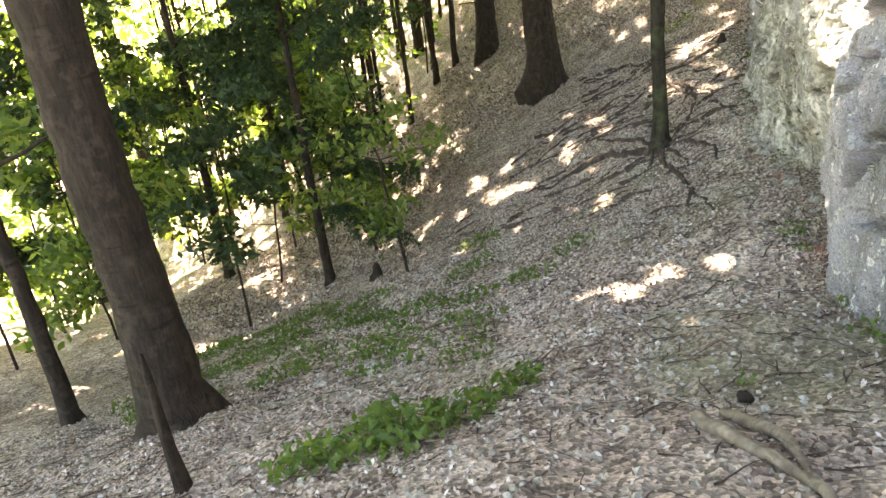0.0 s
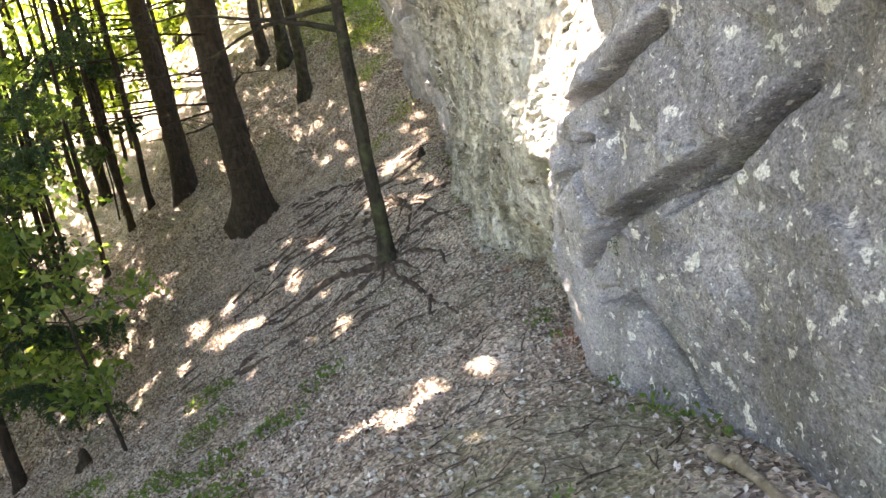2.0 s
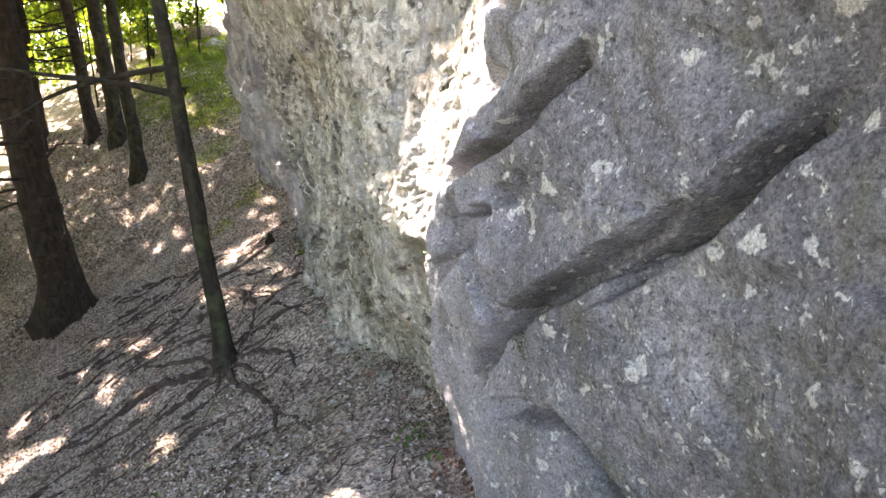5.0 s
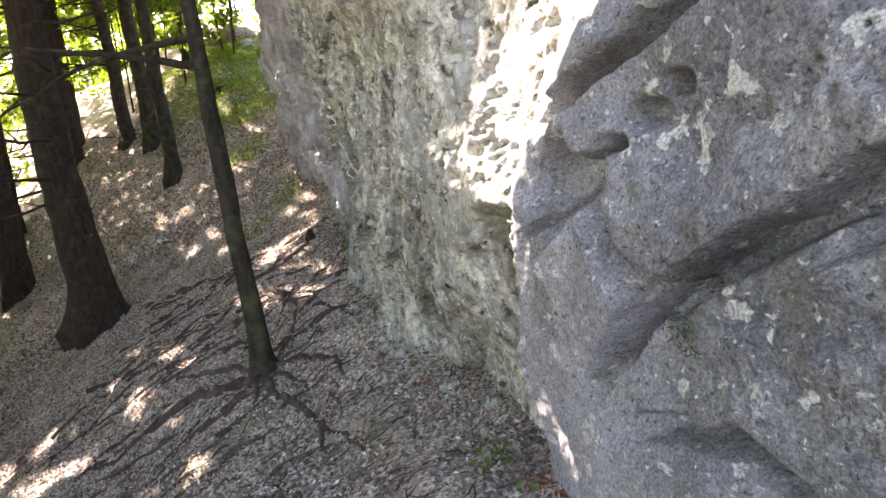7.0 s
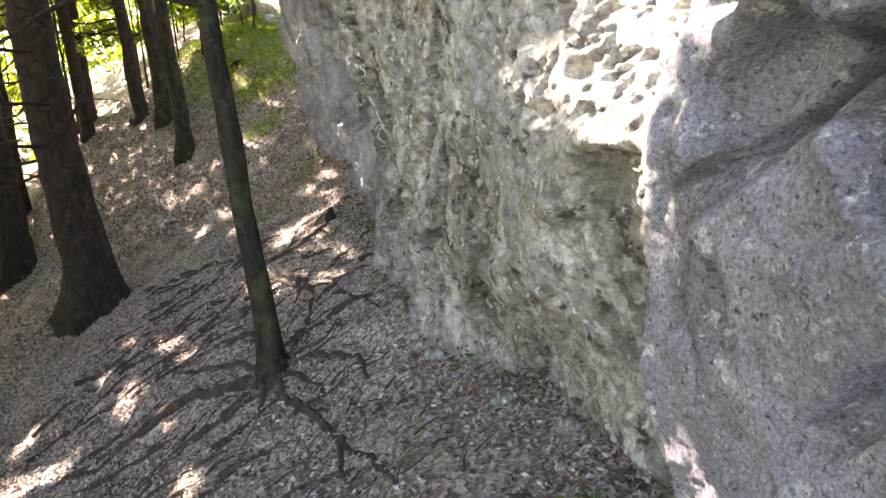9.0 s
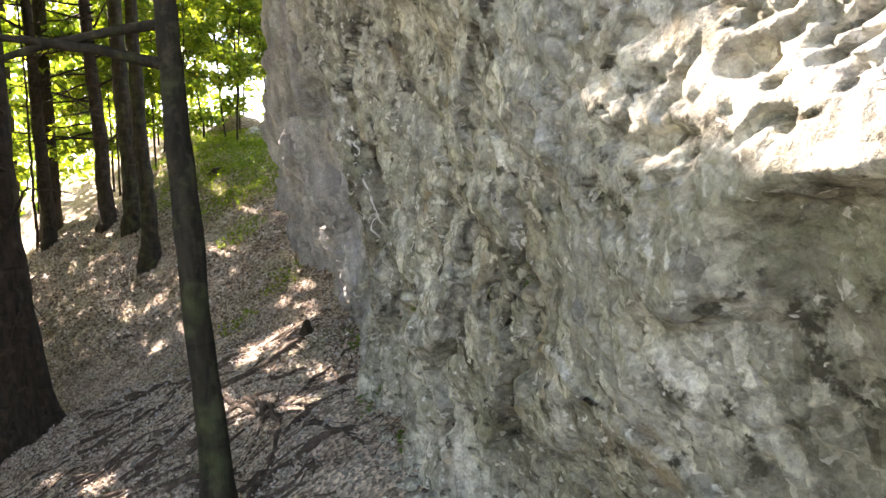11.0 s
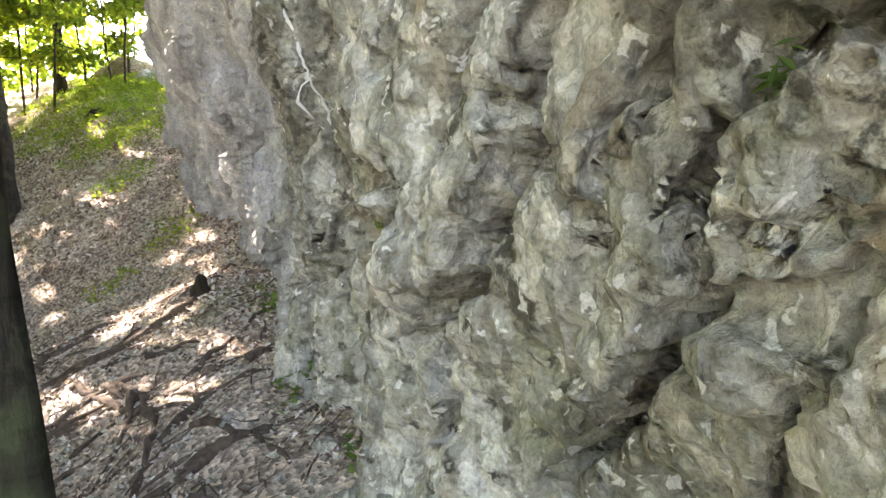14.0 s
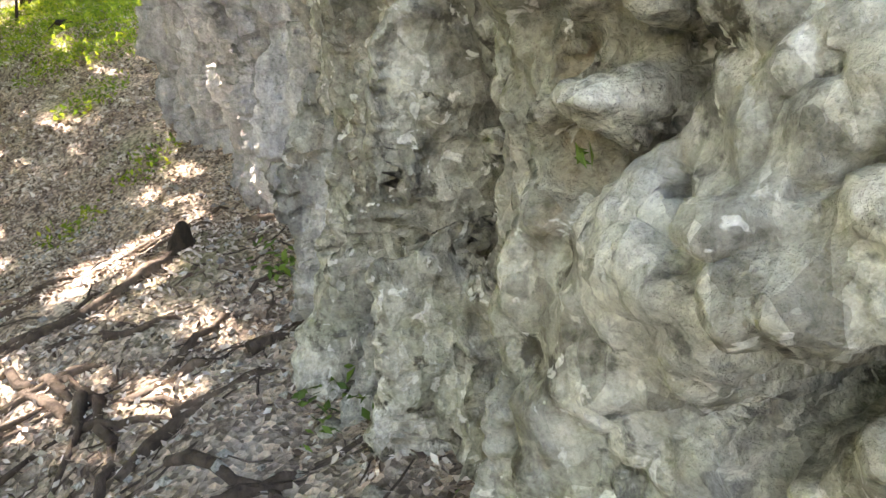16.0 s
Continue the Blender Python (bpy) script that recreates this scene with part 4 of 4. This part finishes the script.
GAPS += on_ground([(rng.uniform(-16, -6), rng.uniform(14, 22), rng.uniform(0.03, 0.12)) for _ in range(22)])
gap_at = np.array([g[:3] for g in GAPS])
gap_r = np.array([g[3] for g in GAPS])


# outlines (along the cliff, height) of the rock that stands in the sun
SUNNY_ROCK = (((3.2, 4.2), (3.25, 3.2), (3.34, 2.92), (3.68, 2.78), (3.84, 2.45), (4.05, 2.33), (4.3, 2.26), (4.45, 2.17), (4.5, 2.36), (4.34, 2.6), (4.27, 2.8), (4.3, 3.1), (4.2, 4.2)),
              ((4.06, 1.88), (4.02, 2.2), (3.72, 2.2), (3.85, 1.92)), ((4.03, 1.22), (3.7, 1.24), (3.7, 0.85), (3.88, 0.95)))


def inside(y, z, outline):
    """Whether points lie in a polygon."""
    odd = np.zeros(y.shape, dtype=bool)
    for (y0, z0), (y1, z1) in zip(outline, outline[1:] + outline[:1]):
        odd ^= ((z0 > z) != (z1 > z)) & (y < (y1 - y0) * (z - z0) / ((z1 - z0) or 1e-9) + y0)
    return odd


def lit(p):
    """Whether a leaf at p would stand between the sun and one of the sunny spots."""
    s = np.array(SUN)
    out = np.zeros(len(p), dtype=bool)
    ragged = np.random.default_rng(67).uniform(0.45, 1.35, len(p)) + 0.8 * octaves(p[:, 0] * 2.5, p[:, 1] * 2.5, 68, 2)
    wall_out = np.array([-0.9, -0.43, 0.0])
    foot = p - ((p - np.array([-0.1, 4.1, 2.5])) @ wall_out / (s @ wall_out))[:, None] * s
    loose = np.random.default_rng(69).normal(0, 0.035, (2, len(p)))
    for zone in SUNNY_ROCK:
        for dy, dz in ((0, 0), (1, 0), (-1, 0), (0, 1), (0, -1), (0.6, 0.6), (-0.6, 0.6)):
            k = 0.17 if len(zone) > 4 else 0.10
            out |= inside(foot[:, 1] + k * dy + loose[0], foot[:, 2] + k * dz + loose[1], zone)
    for c, r in zip(gap_at, gap_r):
        d = p - c
        d = d - (d @ s)[:, None] * s
        out |= (d ** 2).sum(1) < (r * ragged + 0.07) ** 2
    return out


# leaf layer, mostly out of view, that blocks the sun except through the gaps
rng = np.random.default_rng(77)
n = 350000
px, py = rng.uniform(-27, -3.5, n), rng.uniform(-9, 25, n)
pz = slope_z(px, py) + rng.uniform(8.5, 14, n)
pz = np.maximum(pz, 8.0)
clump = octaves(px * 0.5, py * 0.5, 71, 3) + 0.3 * octaves(px * 0.2, py * 0.2, 75, 2)
keep = (clump > -0.8) & (px + 0.55 * (py - 20) < -2 + 6 * (py < 16))
keep &= ((py < 19.5) & (px > -20)) | (py < 11) | (rng.random(n) < 0.27)
spots = np.stack([px, py, pz], -1)[keep]
spots = spots[~lit(spots)]
# wider, sparser high leaves, added to shade the ground farther off
n = 120000
wide = np.stack([rng.uniform(-60, -10, n), rng.uniform(-30, 60, n), np.zeros(n)], -1)
wide = wide[((wide[:, 0] < -27) | (wide[:, 1] < -4) | (wide[:, 1] > 25)) & (wide[:, 0] + 0.8 * (wide[:, 1] - 25) < -8)]
wide[:, 2] = np.maximum(slope_z(wide[:, 0], wide[:, 1]) + rng.uniform(6, 15, len(wide)), -6)
tagged(sheet("woods_shade_leaves", *leaves(wide[octaves(wide[:, 0] * 0.4, wide[:, 1] * 0.4, 78, 3) > 0.36], 0.6, 79, 0.2, 1.2), GREEN, smooth=False), "high leaves added around the woods for shade", "tree crowns", kind="stuff")
n = 150000
low = np.stack([rng.uniform(-50, -15.5, n), rng.uniform(-25, 50, n), np.zeros(n)], -1)
h = rng.random(n) ** 1.3 * 9
low[:, 2] = slope_z(low[:, 0], low[:, 1]) + 0.2 + h
low = low[(octaves(low[:, 0] * 0.45 + low[:, 2] * 0.2, low[:, 1] * 0.45 + low[:, 2] * 0.3, 81, 4, 0.6) > np.where(low[:, 1] < 16, 0.12, 0.20)) & (low[:, 0] + 0.9 * (low[:, 1] - 26) < -11)]
n = 60000
more = np.stack([rng.uniform(-30, 8, n), rng.uniform(27, 52, n), np.zeros(n)], -1)
more[:, 2] = slope_z(more[:, 0], more[:, 1]) + 0.2 + rng.random(n) ** 1.2 * 9
more = more[octaves(more[:, 0] * 0.4 + more[:, 2] * 0.25, more[:, 1] * 0.3 + more[:, 2] * 0.4, 84, 4, 0.6) > 0.10]
low = np.concatenate([low, more])
dim = (low[:, 1] < 13) | ((low[:, 1] < 20) & (low[:, 0] < -13))
tagged(sheet("woods_foliage", *leaves(low[dim], 0.28, 83, 0.3, 1.25), SAPLING_GREEN, smooth=False), "dull green undergrowth below the path", "foliage", kind="stuff")
tagged(sheet("woods_foliage", *leaves(low[~dim], 0.30, 82, 0.3, 1.25), GREEN, smooth=False), "green undergrowth and low branches of the woods", "foliage", kind="stuff")
# each shading leaf goes under its nearest trunk
owner_of = np.argmin(np.stack([np.hypot(spots[:, 0] - x, spots[:, 1] - y) for _, x, y in SHADE_TREES]), axis=0)
for i, (own, x, y) in enumerate(SHADE_TREES):
    mine = spots[owner_of == i]
    if len(mine) > 20:
        under(sheet("shade_leaves", *leaves(mine, 0.27, 300 + i, 0.2, 1.2), GREEN, smooth=False), own)

# ---- leaf litter, stones and herbs ----
rng = np.random.default_rng(88)
n = 170000
lx, ly = rng.uniform(-8.5, 2.4, n), rng.uniform(-2.6, 13.5, n)
trod = np.exp(-((lx - smooth_interp(ly, PATH_Y, PATH_X)) / np.where(ly < 4, 0.7, 0.45)) ** 2) * (ly < 8.5)
keep = (lx < np.interp(ly, WALL_Y, WALL_X) + 0.5) & (rng.random(n) > 0.95 * trod) & ((ly > 2.5) | (rng.random(n) < 0.32)) & (octaves(lx * 1.2, ly * 1.2, 91, 3) > -0.42)
lx, ly = lx[keep], ly[keep]
litter = leaves(np.stack([lx, ly, ground_z(lx, ly) + rng.uniform(0.002, 0.022, len(lx))], -1), 0.032, 89, 0.5, 1.35)
tagged(sheet("leaf_litter", *litter, LITTER, smooth=False), "brown and grey dry leaves strewn over the slope", "leaf litter", kind="stuff")


def pebbles(n, box, size, seed, material, label):
    rng = np.random.default_rng(seed)
    x, y = rng.uniform(box[0], box[1], n), rng.uniform(box[2], box[3], n)
    r = size * rng.uniform(0.5, 1.6, n)
    unit = np.array([(1, 0, 0), (0, 1, 0), (-1, 0, 0), (0, -1, 0), (0.1, 0.1, 0.7), (0, 0, -0.7)])
    v = unit[None] * r[:, None, None] * rng.uniform(0.6, 1.3, (n, 6, 1)) + np.stack([x, y, ground_z(x, y) + r * 0.25], -1)[:, None]
    f = np.array([(0, 1, 4), (1, 2, 4), (2, 3, 4), (3, 0, 4), (1, 0, 5), (2, 1, 5), (3, 2, 5), (0, 3, 5)])
    f = (f[None] + (np.arange(n) * 6)[:, None, None]).reshape(-1, 3)
    return tagged(sheet("pebbles", v.reshape(-1, 3), f, material, smooth=False), label, "stones", kind="stuff")


rng = np.random.default_rng(90)
n = 75000
lx, ly = rng.uniform(-14, -3, n), rng.uniform(3, 21, n)
keep = ((lx < -8.3) | (ly > 13.2)) & (lx < np.interp(ly, WALL_Y, WALL_X)) & (octaves(lx * 0.9, ly * 0.9, 92, 3) > -0.3)
lx, ly = lx[keep], ly[keep]
litter = leaves(np.stack([lx, ly, ground_z(lx, ly) + rng.uniform(0.003, 0.03, len(lx))], -1), 0.06, 91, 0.45, 1.35)
tagged(sheet("leaf_litter", *litter, LITTER, smooth=False), "brown dry leaves strewn over the far slope", "leaf litter", kind="stuff")
rng = np.random.default_rng(93)
bits = []
for i in range(2600):
    x, y, a, n = rng.uniform(-7, 1.5), rng.uniform(-1.5, 11.5), rng.uniform(0, math.pi), rng.uniform(0.05, 0.28)
    if x > np.interp(y, WALL_Y, WALL_X) - 0.05:
        continue
    t = np.linspace(-0.5, 0.5, 4)
    tx, ty = x + t * n * math.cos(a) + rng.normal(0, 0.006, 4), y + t * n * math.sin(a) + rng.normal(0, 0.006, 4)
    bits.append(tube(np.stack([tx, ty, ground_z(tx, ty) + 0.012], -1), np.linspace(0.006, 0.003, 4) * rng.uniform(0.6, 1.5), 4, i))
tagged(sheet("twigs", *joined(bits), ROOT), "thin dark twigs scattered over the leaf litter", "twigs", kind="stuff")
pebbles(5200, (-6.5, 1.2, -1.5, 12.5), 0.022, 92, TAN_ROCK, "small pale limestone chips among the leaves")


def herbs(name, patches, n, size, seed, label, tall=0.10, material=None):
    """Low leafy plants in loose patches."""
    rng = np.random.default_rng(seed)
    bits = []
    for x, y, r in patches:
        k = int(n * r * r * 10)
        a, d = rng.uniform(0, 2 * np.pi, k), r * rng.random(k) ** 0.6
        hx, hy = x + d * np.cos(a), y + d * np.sin(a)
        bits.append(np.stack([hx, hy, ground_z(hx, hy) + rng.uniform(0.01, tall, k)], -1))
    return tagged(sheet(name, *leaves(np.concatenate(bits), size, seed, 0.45, 1.4), material or HERB, smooth=False), label, "plants", kind="stuff")


herbs("path_herbs", ((-1.35, 0.0, 0.28), (-1.3, 0.4, 0.26), (-1.22, 0.85, 0.22), (-1.6, -0.25, 0.28), (-1.8, 0.15, 0.22), (-1.9, -0.5, 0.25)), 220, 0.062, 94, "bright green low herbs beside the path", 0.17)
herbs("slope_herbs", ((-3.3, 1.6, 0.5), (-2.9, 2.4, 0.4), (-4.0, 2.0, 0.5), (-3.6, 3.2, 0.4), (-5.0, 1.5, 0.6), (-5.6, 3.0, 0.5), (-4.6, 4.4, 0.4), (-3.0, 4.6, 0.3), (-6.0, 0.4, 0.6), (-4.4, 3.0, 0.5), (-2.4, 1.7, 0.3), (-3.2, 3.9, 0.35), (-6.6, 2.0, 0.8), (-7.6, 3.4, 0.8), (-7.2, 0.8, 0.7), (-8.6, 2.2, 0.8), (-6.2, 3.6, 0.6), (-5.4, 5.6, 0.4)), 85, 0.055, 95, "thin green herbs growing through the leaves", 0.12)
herbs("foot_herbs", ((0.88, 2.05, 0.12), (0.68, 2.35, 0.14), (0.45, 2.75, 0.1), (1.05, 1.75, 0.1), (-0.35, 4.35, 0.14), (-0.15, 3.95, 0.08), (-1.2, 6.6, 0.1), (-1.75, 7.6, 0.14), (-2.15, 8.5, 0.2), (-2.6, 9.6, 0.2), (0.25, 1.3, 0.08)), 160, 0.045, 96, "small green plants at the foot of the rock", 0.13)
herbs("red_leaves", ((0.02, 3.85, 0.2), (-0.1, 4.1, 0.14), (0.2, 3.55, 0.12), (-1.05, 6.3, 0.16), (-1.6, 7.3, 0.14)), 170, 0.04, 98, "reddish dry leaves gathered at the foot of the rock", 0.03, RED_LITTER)
herbs("slope_grass", ((-9.6, 24.0, 1.6), (-11.0, 23.6, 1.4), (-8.2, 22.6, 1.5), (-10.9, 26.0, 1.6), (-6.4, 17.6, 1.2), (-7.2, 17.2, 0.9), (-8.5, 19.2, 1.4), (-6.2, 15.4, 0.5), (-9.6, 21.5, 1.8), (-4.6, 13.0, 0.35), (-5.0, 12.2, 0.3), (-7.0, 19.5, 1.2)), 110, 0.05, 97, "green grass and herbs on the sunny slope", 0.16, GREEN)


def boulder(x, y, size, seed, material, label):
    """A weathered block, half sunk in the slope."""
    bm = bmesh.new()
    bmesh.ops.create_icosphere(bm, subdivisions=4, radius=1)
    for v in bm.verts:
        p = v.co.copy()
        k = 1 + 0.35 * noise.noise(p * 1.3 + Vector((seed, 0, 0))) + 0.12 * noise.noise(p * 4 + Vector((0, seed, 0)))
        v.co = Vector((p.x * size[0], p.y * size[1], p.z * size[2])) * k
    me = bpy.data.meshes.new("boulder")
    bm.to_mesh(me)
    bm.free()
    me.polygons.foreach_set("use_smooth", [True] * len(me.polygons))
    me.materials.append(material)
    ob = new("boulder", me)
    ob.location = (x, y, float(ground_z(x, y)) + size[2] * 0.05)
    return tagged(ob, label, "boulder", "boulders")


boulder(-9.4, 24.6, (0.4, 0.35, 0.25), 1, TAN_ROCK, "pale sunlit boulder on the upper slope")
boulder(-10.9, 26.6, (0.9, 0.8, 0.55), 2, SOIL, "brown rock mound on the upper slope")
boulder(-3.4, 1.4, (0.13, 0.1, 0.08), 3, TAN_ROCK, "pale stone lying beside the path")
boulder(-3.75, 1.0, (0.10, 0.08, 0.06), 4, TAN_ROCK, "pale stone lying beside the path")
boulder(-8.35, 19.3, (0.22, 0.2, 0.16), 5, BARK, "dark mossy block on the grassy slope")

rng = np.random.default_rng(140)
for i in range(14):
    y = rng.uniform(4.9, 8.6)
    k = rng.uniform(0.035, 0.09)
    x = float(np.interp(y, (4.6, 4.83, 6.5, 7.03, 8.6), (-0.1, -0.22, -0.98, -1.55, -2.15))) - rng.uniform(0.0, 0.14)
    boulder(x, y, (k, k * rng.uniform(0.7, 1.2), k * rng.uniform(0.5, 0.9)), 10 + i, TAN_ROCK, "small grey stone at the foot of the rock wall")


def tuft(name, y, z, n, size, spread, seed, label, hang=0.0, long=2.2, leaf=None):
    """A small plant rooted in a crack of the rock."""
    rng = np.random.default_rng(seed)
    p = wall_point(y, z) - np.array([0.02, 0.01, 0]) + rng.standard_normal((n, 3)) * np.array([spread * 0.5, spread, spread * 0.6])
    p[:, 0] -= np.abs(rng.standard_normal(n)) * spread * 0.4
    p[:, 2] -= hang * rng.random(n)
    tagged(sheet(name, *leaves(p, size, seed, 0.2, long), leaf or HERB, smooth=False), label, "plant", "plants on the rock", kind="stuff")


tuft("fern", 4.04, 2.2, 40, 0.02, 0.03, 401, "small green fern growing from a crack", 0.06)
tuft("grass_tuft", 2.62, 1.98, 60, 0.007, 0.035, 402, "dull green grass hanging under a ledge", 0.10, 5.0, DARK_GREEN)
tuft("ivy_sprig", 5.62, 2.02, 40, 0.02, 0.03, 403, "dark green sprig in a hollow of the rock", 0.08)
tuft("ivy_sprig", 7.05, 1.80, 8, 0.02, 0.012, 404, "small bright green leaf in a rock hollow")
tuft("moss_tuft", 8.6, 0.75, 120, 0.02, 0.10, 405, "yellow-green moss at the foot of the rock")
tuft("moss_tuft", 10.2, 1.25, 160, 0.03, 0.14, 407, "yellow-green moss at the foot of the rock")
tuft("moss_tuft", 7.7, 0.7, 120, 0.02, 0.10, 406, "green moss and leaves at the foot of the rock")


# near-white colour that paints thin slivers of sunlight on the wall
SUNLIT_WHITE, mt, mb = nodes_of("sunlit_white", 0.6)
mt.links.new(ramp(mt, fractal(mt, coords(mt), 30, 5, 0.6), [(0.3, (0.6, 0.59, 0.56)), (0.6, (0.84, 0.83, 0.81))]), mb.inputs["Base Color"])


def sun_streak(path, r, seed):
    """A thin white tube down the rock that stands in for a sliver of sunlight."""
    rng = np.random.default_rng(seed)
    y, z = (np.interp(np.linspace(0, len(path) - 1, 26), np.arange(len(path)), [p[k] for p in path]) for k in (0, 1))
    pts = np.array([wall_point(a, b) for a, b in zip(y + rng.normal(0, 0.008, 26), z)])
    pts[:, 0] -= 0.004
    for k in (0, 1):
        pts[1:-1, k] = (pts[:-2, k] + pts[1:-1, k] + pts[2:, k]) / 3
    v, f = tube(pts, 0.5 * r * rng.uniform(0.35, 1.3, 26), 7, seed, 0.2)
    tagged(sheet("sunlit_streak", v, f, SUNLIT_WHITE), "thin white line standing in for sunlight on the rock", "mineral streak", "white streaks")


sun_streak(((7.2, 3.3), (7.42, 3.1), (7.49, 2.88)), 0.022, 610)
sun_streak(((7.5, 2.72), (7.54, 2.55), (7.6, 2.38), (7.78, 2.14)), 0.018, 611)
sun_streak(((7.3, 2.8), (7.45, 2.6), (7.62, 2.4), (7.82, 2.1)), 0.016, 612)
sun_streak(((8.73, 2.6), (8.75, 2.35), (8.8, 2.2)), 0.020, 613)


def cone_fruit(x, y):
    z = float(ground_z(x, y))
    v, f = tube(np.stack([np.linspace(x - 0.05, x + 0.05, 8), np.full(8, y), np.full(8, z + 0.03)], -1), np.array([0.008, 0.03, 0.04, 0.042, 0.04, 0.033, 0.022, 0.006]), 9, 5, 0.15)
    tagged(sheet("pine_cone", v, f, BARK), "dark brown cone lying on the path", "cone")


cone_fruit(0.3, 1.07)
